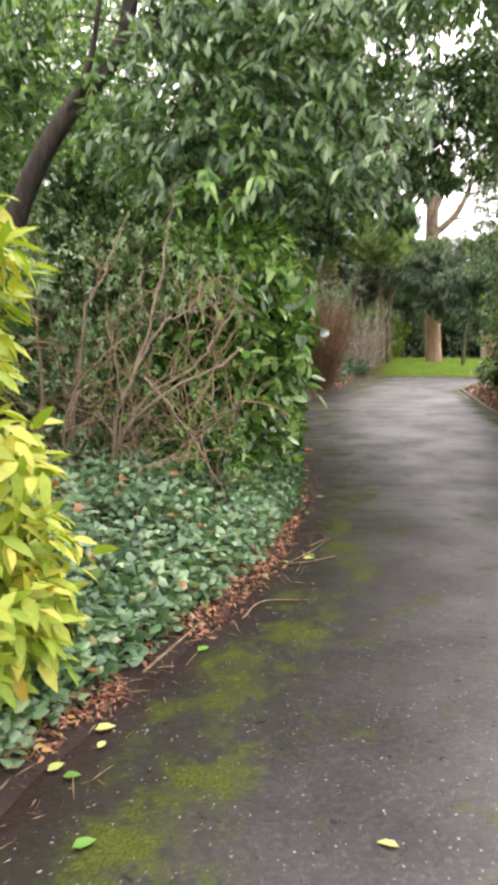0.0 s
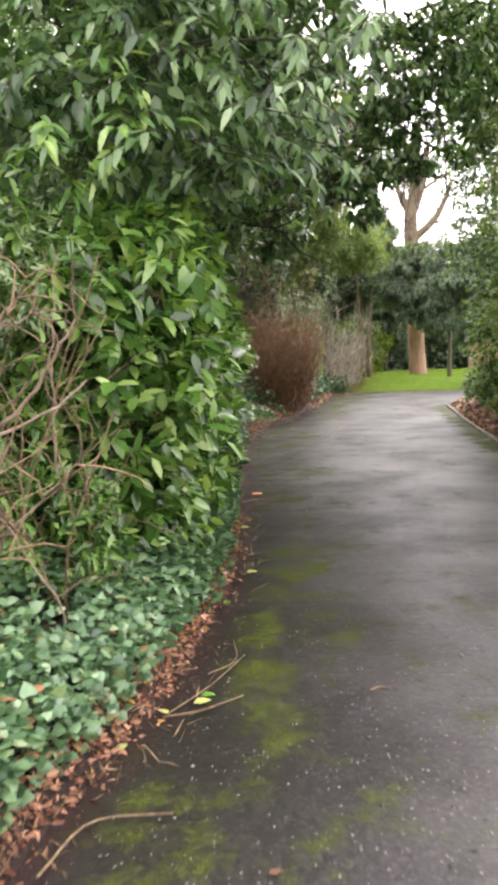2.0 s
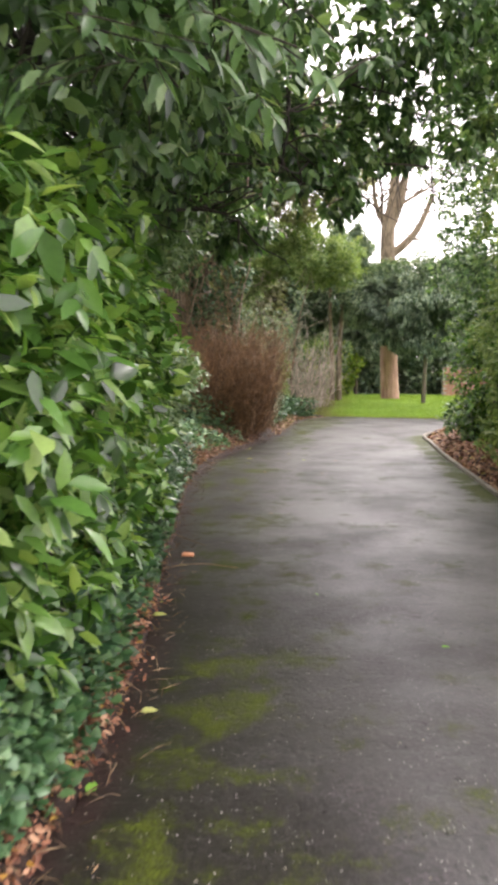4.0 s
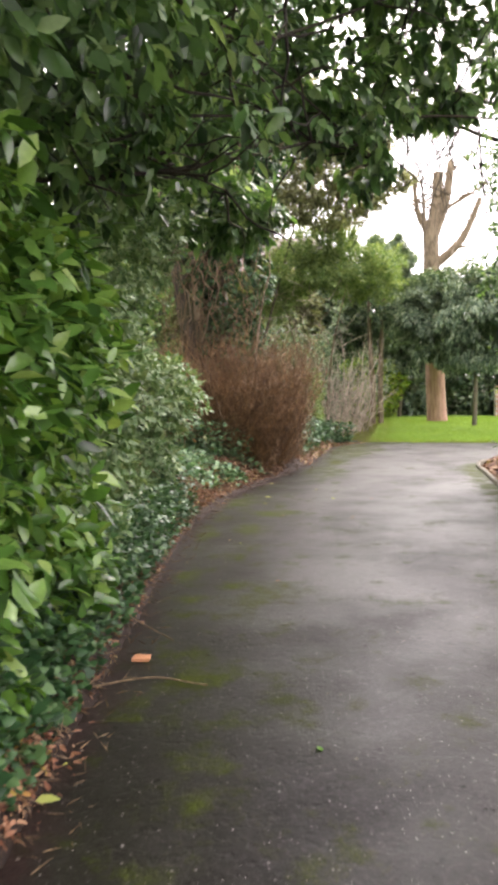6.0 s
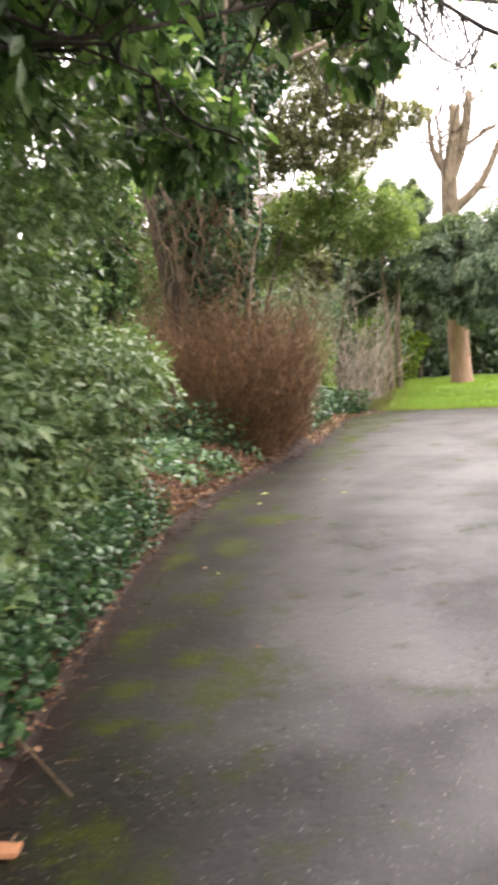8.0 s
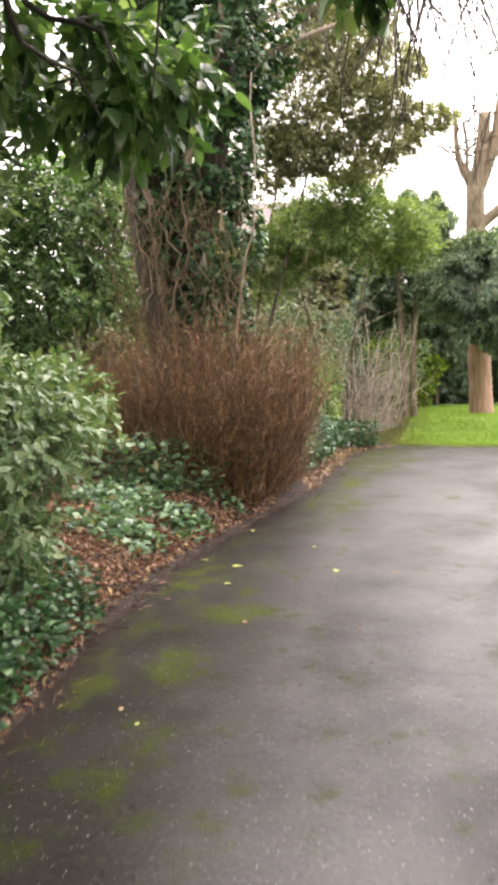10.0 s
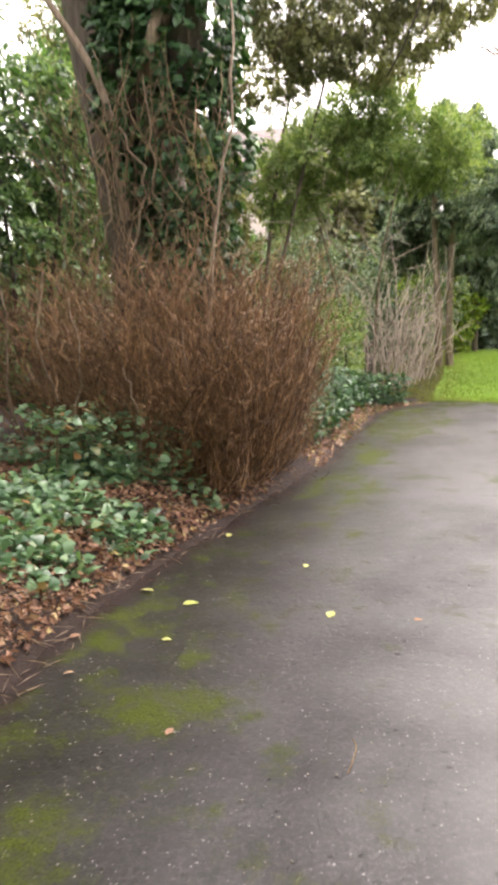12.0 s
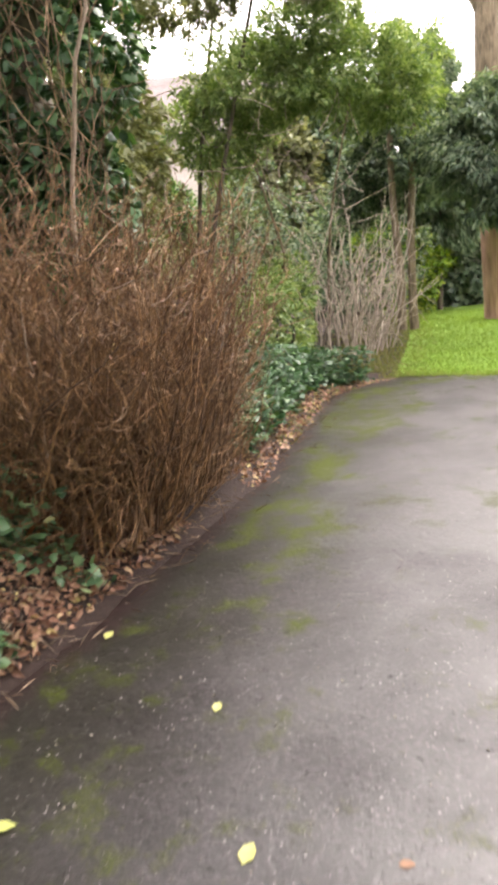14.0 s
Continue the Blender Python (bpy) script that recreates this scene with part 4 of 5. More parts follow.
def red_shrub():
    base = (0.74, 17.55, 0.3)
    s = thing("red_brown_shrub", base, "bare winter shrub of dense red-brown twigs", "shrub")
    main, fine = [], []
    for i in range(700):
        a, r = rng.uniform(0, 2 * math.pi), math.sqrt(rng.random())
        foot = np.array([base[0] + 1.15 * r * math.cos(a), base[1] + 0.95 * r * math.sin(a), 0.2])
        foot[0] = min(foot[0] + 0.06, edge_x(foot[1]) - 0.04)
        lean = 0.14 * r + 0.26 * rng.random() ** 2
        way = np.array([lean * math.cos(a), lean * math.sin(a), 1.0])
        length = rng.uniform(1.45, 2.1) * (1 - 0.18 * r * r)
        line = wander(foot, way, length, 9, 0.17)
        main.append((line, np.linspace(0.0070, 0.0026, 10)))
        for _ in range(14):
            k = rng.integers(3, 10)
            out = unit(np.array([0.7 * math.cos(a), 0.7 * math.sin(a), 1.3]) + 0.95 * rng.normal(size=3))
            fine.append((wander(line[k], out, rng.uniform(0.10, 0.40), 4, 0.34, 0.10), np.linspace(0.0034, 0.0015, 5)))
    main, fine = [[q for q in lines if (q[0][:, 0] < edge_x(q[0][:, 1]) + 0.10 + 0.3 * q[0][:, 2]).all() and q[0][:, 2].min() > 0.06] for lines in (main, fine)]
    for line in main[:90]:
        part("stem", make_mesh("stem", *tubes([line], 5), REDTWIG), s)
    for pts in ([(0.0, 16.75, 0.3), (0.05, 16.6, 0.9), (-0.05, 16.5, 1.35), (0.05, 16.5, 1.9)], [(0.35, 16.7, 0.3), (0.2, 16.5, 0.75), (0.3, 16.45, 1.25), (0.2, 16.5, 1.7)], [(0.6, 16.6, 0.25), (0.7, 16.45, 0.8), (0.62, 16.4, 1.2)],
                [(-0.3, 16.9, 0.35), (-0.4, 16.7, 1.0), (-0.3, 16.6, 1.6), (-0.4, 16.6, 2.0)], [(0.2, 16.5, 0.8), (0.45, 16.4, 0.62), (0.6, 16.35, 0.6)], [(0.9, 16.75, 0.3), (1.05, 16.6, 0.9), (1.0, 16.6, 1.5)]):
        line = bent(pts, 12) + 0.012 * rng.normal(size=(12, 3))
        part("old_stem", make_mesh("old_stem", *tubes([(line, np.linspace(0.011, 0.005, 12))], 6), PALETWIG), s, "pale crooked old stem")
    part("stem_mass", make_mesh("stem_mass", *tubes(main[90:], 4), REDTWIG), s, kind="stuff")
    part("twig_mass", make_mesh("twig_mass", *tubes(fine, 3), REDTWIG), s, kind="stuff")
    low = []
    for i in range(2600):
        if i % 2:
            a = rng.uniform(-1.9, 1.2)
            foot = np.array([base[0] + 0.9 * math.cos(a), base[1] + 0.8 * math.sin(a), 0.12 + rng.random() * 0.75])
            way = (math.cos(a), math.sin(a), rng.uniform(-0.3, 1.1))
        else:
            y = rng.uniform(16.7, 18.9)
            foot = np.array([edge_x(y) - rng.uniform(0.08, 0.6), y, 0.1 + rng.random() ** 1.5 * 0.9])
            way = (rng.normal() * 0.5 + 0.35, rng.normal() * 0.5 - 0.2, rng.uniform(0.1, 1.3))
        foot[0] = min(foot[0], edge_x(foot[1]) - 0.06)
        low.append((wander(foot, way, rng.uniform(0.3, 0.8), 6, 0.26, 0.10), np.linspace(0.0042, 0.0016, 7)))
    low = [q for q in low if (q[0][:, 0] < edge_x(q[0][:, 1]) + 0.10 + 0.22 * q[0][:, 2]).all() and q[0][:, 1].max() < 18.8 and q[0][:, 2].min() > 0.04]
    part("low_twig_mass", make_mesh("low_twig_mass", *tubes(low, 4), REDTWIG), s, kind="stuff")
    p = np.array([t[0][rng.integers(1, 5)] for t in fine])[rng.random(len(fine)) < 0.32]
    v, f = scatter(small_leaf(0.5), p, rng.normal(size=p.shape), rng.normal(size=p.shape), rng.uniform(0.012, 0.034, len(p)))
    part("withered_foliage", make_mesh("withered_foliage", v, f, LITTER), s, "a few withered brown leaves", "stuff")


def ivy_tree():
    s = thing("ivy_clad_tree", (0.35, 18.9, 0.3), "thick tree trunk smothered in dark ivy and vines", "tree")
    line = bent([(0.55, 18.9, 0.1), (0.4, 18.9, 1.6), (0.15, 18.9, 3.2), (-0.1, 18.9, 5.0), (-0.2, 19.0, 8.5)], 22)
    part("trunk", make_mesh("trunk", *tubes([(line, np.linspace(0.52, 0.34, 22))], 16), GREYBARK), s)
    for pts, r in (([(0.3, 18.6, 2.6), (0.75, 18.4, 3.6), (1.0, 18.3, 5.0), (1.4, 18.5, 8.0)], 0.22), ([(0.45, 18.2, 3.55), (0.62, 18.0, 3.95), (0.95, 18.0, 4.95), (1.1, 18.1, 6.5)], 0.06),
                   ([(0.2, 18.3, 2.4), (0.1, 18.1, 3.5), (-0.4, 18.0, 4.4)], 0.05), ([(0.5, 18.3, 3.9), (1.4, 18.4, 5.0), (2.5, 18.8, 5.6)], 0.05)):
        b = bent(pts, 14)
        part("limb", make_mesh("limb", *tubes([(b, np.linspace(r, r * 0.5, 14))], 8), GREYBARK if r > 0.1 else PALETWIG), s)
    vines = [[(0.3, 18.1, 2.0), (0.45, 18.05, 2.7), (0.25, 18.0, 3.2), (0.05, 18.1, 3.9)], [(1.08, 17.25, 1.2), (1.2, 17.2, 2.1), (1.32, 17.15, 2.83), (1.42, 17.2, 3.6), (1.35, 17.6, 4.6)],
             [(0.9, 18.1, 1.6), (0.6, 18.1, 2.3), (0.55, 18.0, 3.0), (0.5, 18.0, 3.6)], [(-0.1, 18.1, 1.8), (0.1, 18.1, 2.6), (-0.2, 18.15, 3.6)]]
    for pts in vines:
        part("vine", make_mesh("vine", *tubes([(bent(pts, 16) + 0.02 * rng.normal(size=(16, 3)), np.linspace(0.015, 0.007, 16))], 5), PALETWIG), s)
    thin = []
    for _ in range(230):
        foot = np.array([rng.uniform(-0.4, 1.2), 18.12 - rng.random() * 0.25, rng.uniform(1.4, 3.2)])
        thin.append((wander(foot, (rng.normal() * 0.35, -0.1, 1.0), rng.uniform(0.4, 1.2), 7, 0.24), np.linspace(0.005, 0.002, 8)))
    part("dead_vine_mass", make_mesh("dead_vine_mass", *tubes(thin, 4), DRYTWIG), s, "tangle of dead brown vine stems", "stuff")
    blobs = [(0.85, 18.35, 3.0, 0.6, 0.45, 0.9), (0.8, 18.35, 4.0, 0.7, 0.5, 0.9), (0.95, 18.4, 5.2, 0.85, 0.7, 0.9), (0.85, 18.3, 2.0, 0.6, 0.4, 0.6), (0.35, 18.3, 3.6, 0.5, 0.35, 0.9), (0.3, 18.4, 4.8, 0.6, 0.4, 0.7), (0.1, 18.6, 5.4, 0.9, 0.6, 0.9), (0.9, 18.6, 6.8, 1.3, 1.0, 1.0), (-0.4, 18.8, 7.0, 1.3, 1.0, 1.0)]
    foliage("ivy", s, blobs, 6000, 5, 0.10, SHADEIVY, IVYLEAF, 0.6, 0.4, 0.22, low=1.2)


golden_shrub()
twiggy_bush()
laurel_hedge()
laurel_spray()
laurel_tree()
variegated_hedge()
leaning_tree()
red_shrub()
ivy_tree()

# ---------------------------------------------------------------- beyond the path


def bush(name, label, blobs, n, count, size, mat, template, base, n_stems=6, radius=0.03, droop=0.2, depth=0.5, rough=0.25, low=0.1, bark=DARKBARK, category="shrub", group=""):
    s = thing(name, base, label, category, group)
    stems(s, base, blobs, n_stems, radius, bark, "trunk" if category == "tree" else "stem")
    foliage("crown" if category == "tree" else "foliage", s, blobs, n, count, size, mat, template, droop, depth, rough, low=low)
    return s


def bare_bush(name, label, base, n, height, spread, mat):
    s = thing(name, base, label, "shrub")
    main, fine = [], []
    for _ in range(n):
        a, r = rng.uniform(0, 2 * math.pi), math.sqrt(rng.random())
        foot = np.array(base) + np.array([spread * 0.35 * r * math.cos(a), spread * 0.35 * r * math.sin(a), -0.05])
        line = wander(foot, (0.32 * r * math.cos(a), 0.32 * r * math.sin(a), 1), height * rng.uniform(0.6, 1.05), 9, 0.15)
        main.append((line, np.linspace(0.014, 0.005, 10)))
        for _ in range(8):
            k = rng.integers(2, 10)
            fine.append((wander(line[k], rng.normal(size=3) + (0, 0, 0.6), rng.uniform(0.2, 0.7), 5, 0.2), np.linspace(0.006, 0.002, 6)))
    for line in main[:30]:
        part("stem", make_mesh("stem", *tubes([line], 5), mat), s)
    part("twig_mass", make_mesh("twig_mass", *tubes(main[30:] + fine, 3), mat), s, kind="stuff")


bare_bush("bare_grey_bush", "bare grey-brown twiggy bush beside the lawn", (3.0, 24.6, 0.1), 34, 2.4, 1.7, GREYTWIG)
bare_bush("bare_grey_bush", "bare twiggy bush with pale stems", (3.4, 25.4, 0.1), 20, 1.6, 1.0, GREYTWIG)


def bay_tree():
    blobs = [(2.0, 25.3, 4.1, 1.1, 0.9, 0.7), (3.2, 25.2, 4.2, 1.1, 0.9, 0.75), (2.7, 25.3, 4.7, 0.9, 0.8, 0.55), (3.9, 25.4, 3.8, 0.7, 0.7, 0.5), (1.2, 25.4, 3.5, 0.7, 0.7, 0.6)]
    s = bush("bay_tree", "mid-green bushy tree with bare lower branches", blobs, 3100, 7, 0.13, MIDGREEN, small_leaf(0.32), (2.5, 25.8, 0.3), 2, 0.03, 0.1, 0.7, 0.5, 2.5, TANBARK, "tree")
    lines = []
    for _ in range(55):
        foot = np.array([rng.uniform(1.0, 3.4), 25.0 + rng.normal() * 0.3, rng.uniform(2.2, 3.6)])
        lines.append((wander(foot, rng.normal(size=3) + (0, -0.3, 0.5), rng.uniform(0.4, 1.1), 6, 0.13), np.linspace(0.009, 0.003, 7)))
    part("bare_twig_mass", make_mesh("bare_twig_mass", *tubes(lines, 4), GREYTWIG), s, kind="stuff")


def oak_tree():
    blobs = [(1.6, 24.4, 6.4, 1.2, 1.0, 1.0), (2.6, 24.2, 7.4, 0.9, 0.9, 0.6), (2.9, 24.2, 6.2, 0.7, 0.7, 0.5), (3.5, 24.1, 5.5, 0.55, 0.5, 0.3), (1.2, 24.6, 8.0, 1.6, 1.2, 1.0), (1.9, 24.3, 5.4, 0.8, 0.7, 0.4), (4.1, 24.1, 5.95, 0.6, 0.4, 0.3), (0.9, 24.5, 5.2, 0.9, 0.7, 0.6), (2.6, 24.3, 5.2, 0.8, 0.6, 0.3), (3.3, 24.2, 6.9, 0.9, 0.7, 0.5), (2.2, 24.3, 5.9, 1.0, 0.8, 0.5), (3.4, 24.1, 6.1, 0.7, 0.6, 0.35), (1.7, 24.4, 7.6, 1.0, 0.8, 0.7), (1.4, 24.4, 6.0, 0.8, 0.7, 0.5)]
    bush("olive_leaved_oak", "tall evergreen oak with sparse olive leaves", blobs, 9500, 6, 0.10, OLIVE, SMALL, (0.6, 25.6, 0.3), 2, 0.05, 0.2, 0.9, 0.35, 3.0, GREYBARK, "tree")


def conifer(name, label, base, blobs, n, radius=0.10):
    s = thing(name, base, label, "tree")
    top = max(b[2] for b in blobs)
    line = bent([(base[0], base[1], -0.05), (base[0] + 0.03, base[1], top * 0.5), (base[0] - 0.02, base[1], top)], 12)
    part("trunk", make_mesh("trunk", *tubes([(line, np.linspace(radius, radius * 0.3, 12))], 9), GREYBARK), s)
    foliage("crown", s, blobs, n, 8, 0.16, DARKGREEN, small_leaf(0.24), 0.55, 0.7, 0.55, low=1.2)


def twin_stem_tree():
    s = thing("twin_stem_tree", (4.2, 27.0, 0.15), "small twin-stemmed tree with dark foliage on the lawn", "tree")
    for pts in ([(4.1, 27.0, 0.05), (4.1, 27.0, 1.2), (4.02, 27.0, 2.4), (4, 27.0, 4.2)], [(4.32, 27.0, 0.05), (4.3, 27.0, 1.1), (4.34, 27.0, 2.6), (4.45, 26.9, 4.4)]):
        b = bent(pts, 12)
        part("trunk", make_mesh("trunk", *tubes([(b, np.linspace(0.085, 0.05, 12))], 9), TANBARK), s)
    foliage("crown", s, [(4.2, 27.6, 3.3, 0.8, 0.8, 1.1), (4.25, 27.3, 4.4, 0.45, 0.5, 0.9), (3.6, 27.9, 2.8, 0.5, 0.6, 0.8)], 2400, 7, 0.13, DARKGREEN, small_leaf(0.45), 0.3, 0.45, 0.3, low=1.3)


def big_tree():
    s = thing("pollarded_tree", (6.03, 28.0, 0.15), "big reddish-barked tree cut back to bare stubs", "tree")
    low = bent([(6.06, 28.0, 0.0), (6.03, 28.0, 0.35), (5.97, 28.0, 1.5), (5.9, 28.0, 3.2)], 14)
    r = np.interp(np.linspace(0, 1, 14), [0, 0.1, 0.4, 1], [0.40, 0.31, 0.275, 0.25])
    part("trunk", make_mesh("trunk", *tubes([(low, r)], 16), REDBARK), s, "reddish lower trunk")
    top = bent([(5.9, 28.0, 3.1), (5.87, 28.0, 4.2), (5.85, 28.0, 4.9), (5.85, 28.0, 5.75)], 10)
    part("upper_trunk", make_mesh("upper_trunk", *tubes([(top, np.linspace(0.25, 0.20, 10))], 12), TANBARK), s, "tan upper trunk")
    limbs = [([(5.85, 28, 5.45), (6, 28, 6.3), (6.04, 28, 7.05)], 0.17, 0.14), ([(5.95, 28, 5.4), (6.25, 28, 6.3), (6.4, 28, 7.35)], 0.14, 0.10), ([(5.8, 28, 5.3), (5.55, 28, 5.85), (5.42, 28, 6.3), (5.38, 28, 7.0)], 0.09, 0.05),
             ([(5.9, 28, 4.5), (6.5, 28, 5.0), (6.85, 28, 5.5), (7.2, 28, 6.35)], 0.13, 0.07), ([(5.65, 28, 5.75), (5.65, 28, 6.3), (5.6, 28, 6.7)], 0.05, 0.03), ([(6.3, 28, 6.1), (6.8, 28, 6.4), (7.4, 28, 6.75)], 0.05, 0.02)]
    for pts, r0, r1 in limbs:
        b = bent(pts, 10)
        v, f = tubes([(b, np.linspace(r0, r1, 10))], 8)
        cap = np.array([[72, 73, 74, 75], [72, 75, 76, 77], [72, 77, 78, 79]])
        part("limb", make_mesh("limb", v, np.vstack([f, cap]), TANBARK), s)
    lines = []
    for i in range(70):
        p = bent(limbs[i % 6][0], 10)[rng.integers(3, 10)]
        foot = p + rng.normal(size=3) * 0.02
        lines.append((wander(foot, rng.normal(size=3) + (0, 0, 0.8), rng.uniform(0.3, 1.1), 6, 0.2), np.linspace(0.024, 0.010, 7)))
    part("shoot_mass", make_mesh("shoot_mass", *tubes(lines, 4), TANBARK), s, kind="stuff")


bay_tree()
oak_tree()
twin_stem_tree()
big_tree()
conifer("dark_conifer", "dark drooping conifer in front of the pollarded tree", (6.55, 25.9, 0.15), [(6.5, 26.0, 3.0, 1.1, 0.9, 1.0), (5.5, 26.6, 3.0, 0.8, 0.8, 1.0), (7.6, 25.8, 2.9, 1.0, 0.8, 1.1), (5.9, 26.3, 2.1, 0.8, 0.6, 0.45), (6.7, 26.0, 2.1, 0.9, 0.6, 0.45), (5.7, 26.7, 3.6, 0.5, 0.5, 0.6), (8.7, 26.2, 3.0, 1.0, 0.8, 1.2), (7.1, 26.0, 3.7, 0.7, 0.6, 0.5)], 8500, 0.07)
conifer("dark_conifer", "pointed dark conifer behind the shrubs", (5.42, 30.8, 0.1), [(5.4, 30.8, 2.7, 1.0, 0.7, 1.2), (5.42, 30.8, 4.0, 0.75, 0.6, 0.9), (5.42, 30.8, 4.9, 0.52, 0.45, 0.8), (5.42, 30.8, 5.6, 0.25, 0.25, 0.5)], 4000, 0.07)
bush("lime_shrub", "yellow-green variegated shrub behind the lawn", [(4.7, 30.4, 1.0, 0.9, 0.5, 0.95), (4.1, 30.5, 1.3, 0.6, 0.5, 0.9)], 900, 6, 0.12, LIME, SMALL, (4.6, 30.5, 0.1))
bush("green_shrub", "green shrub rising behind the low ivy", [(2.0, 22.6, 0.8, 0.55, 0.8, 0.7), (2.2, 23.6, 0.9, 0.45, 0.6, 0.7)], 800, 6, 0.08, MIDGREEN, SMALL, (2.1, 22.8, 0.2))
bush("holly_bush", "glossy mixed evergreen bush behind bare stems", [(1.6, 26.8, 1.6, 1.5, 0.7, 1.4), (3.4, 28.0, 1.5, 1.2, 0.6, 1.3)], 1600, 6, 0.11, DARKGREEN, SMALL, (2.2, 27.2, 0.1))

for x, y, h, mat, label in ((-1.8, 32.2, 5.0, DARKGREEN, "dark clipped evergreen in the far screen"), (1.6, 32.6, 5.0, OLIVE, "olive evergreen in the far screen"), (3.0, 33.4, 5.6, DARKGREEN, "tall dark evergreen in the far screen"), (3.4, 32.2, 2.6, DARKGREEN, "dark evergreen in the far screen"),
                            (6.2, 32.0, 3.6, DARKGREEN, "dark evergreen behind the lawn"), (8.4, 31.6, 3.8, DARKGREEN, "dark evergreen behind the lawn"), (10.8, 31.0, 3.6, MIDGREEN, "green evergreen beside the lawn"), (13.5, 29.5, 3.8, DARKGREEN, "dark evergreen at the end of the lawn")):
    bush("screen_shrub", label, [(x, y, h * 0.45, 1.5, 0.9, h * 0.5), (x + 0.3, y, h * 0.75, 1.1, 0.8, h * 0.3)], 2200, 6, 0.2, mat, small_leaf(0.6), (x, y, 0.1), 4, 0.05, group="far evergreen screen")

for x, y, h, w, mat, label in ((-2.2, 14.6, 4.4, 1.1, CANOPY, "dark green bush deep in the border"), (-3.2, 17.2, 6.0, 1.5, CANOPY, "tall dark green bush deep in the border"), (-1.9, 20.8, 4.6, 1.3, CANOPY, "dark green bush behind the shrub"), (-2.6, 23.2, 2.6, 1.4, CANOPY, "low dark bush behind the border"), (-4.9, 23.5, 3.0, 1.8, CANOPY, "broad green bush behind the border"), (-6.2, 17.5, 4.0, 1.8, CANOPY, "broad green bush behind the border"), (-0.4, 26.0, 2.8, 1.4, CANOPY, "low dark bush behind the ivy-clad tree"),
                               (-0.2, 22.8, 4.0, 1.2, OLIVE, "olive bush behind the ivy-clad tree"), (-2.0, 11.5, 4.2, 1.2, CANOPY, "green bush behind the hedge"), (-1.3, 24.2, 8.5, 1.4, CANOPY, "tall dark evergreen behind the ivy-clad tree"), (-3.6, 10.6, 7.0, 1.5, CANOPY, "tall dark evergreen behind the hedge"), (-2.4, 5.6, 2.2, 1.1, CANOPY, "dark bush behind the bare canes"), (-2.6, 3.6, 3.4, 1.0, CANOPY, "dark bush behind the golden shrub"),
                               (-5.0, 12.5, 6.6, 1.8, CANOPY, "tall green tree crown at the back"), (-4.4, 20.5, 9.5, 2.3, DARKGREEN, "tall dark evergreen at the back"), (-4.6, 7.0, 5.0, 1.6, CANOPY, "tall dark evergreen at the back"), (-2.0, 25.5, 8.0, 1.8, OLIVE, "tall olive evergreen behind the border"), (-3.9, 16.0, 8.5, 1.6, CANOPY, "tall green evergreen at the back")):
    bush("border_bush", label, [(x, y, h * 0.42, w, w, h * 0.46), (x + 0.2, y, h * 0.8, w * 0.75, w * 0.75, h * 0.25)], int(1700 * w * (max(h / 4, 1) if h < 7 else 1.15)), 6, 0.14, mat, SMALL, (x, y, 0.4), 4, 0.04, depth=0.6, group="deep border")

# right-hand bed
for x, y, z, rx, ry, rz, mat, label in ((5.25, 13.6, 1.7, 1.15, 1.2, 1.6, MIDGREEN, "large green evergreen shrub in the edged bed"), (5.5, 16.2, 1.3, 0.95, 1.1, 1.2, LAUREL, "rounded green shrub in the edged bed"),
                                        (4.95, 12.0, 3.7, 1.35, 1.2, 2.3, MIDGREEN, "tall green evergreen in the edged bed"), (5.95, 16.4, 4.2, 1.65, 1.4, 3.2, CANOPY, "very tall dark evergreen in the edged bed"), (6.8, 17.4, 1.5, 1.0, 0.9, 1.4, LAUREL, "green shrub at the end of the bed")):
    bush("bed_shrub", label, [(x, y, z, rx, ry, rz), (x + 0.1, y, z + rz * 0.5, rx * 0.8, ry * 0.8, rz * 0.7), (x, y, 0.55, rx * 0.8, ry * 0.8, 0.5)], int(1100 * rx * rz), 7, 0.10, mat, BROAD, (x, y, 0.1), 7, 0.03, group="edged bed shrubs")
# Evergreens added out of view to block sky light from the path.
for x, y, h, mat in ((6.4, 8.0, 4.6, CANOPY), (6.6, 4.5, 4.4, LAUREL), (6.8, 0.5, 4.0, CANOPY), (6.0, -4.0, 2.6, LAUREL), (2.0, -8.0, 3.0, CANOPY), (-2.4, -4.5, 4.0, LAUREL), (-2.7, -0.2, 5.0, CANOPY)):
    bush("unseen_tree", "unseen evergreen added to shade the path", [(x, y, h * 0.3, 1.4, 1.7, h * 0.3), (x - 0.2, y, h * 0.7, 1.6, 1.7, h * 0.3)], 1100, 6, 0.14, mat, SMALL, (x, y, 0.1), 4, 0.06, group="trees along the path", category="tree")


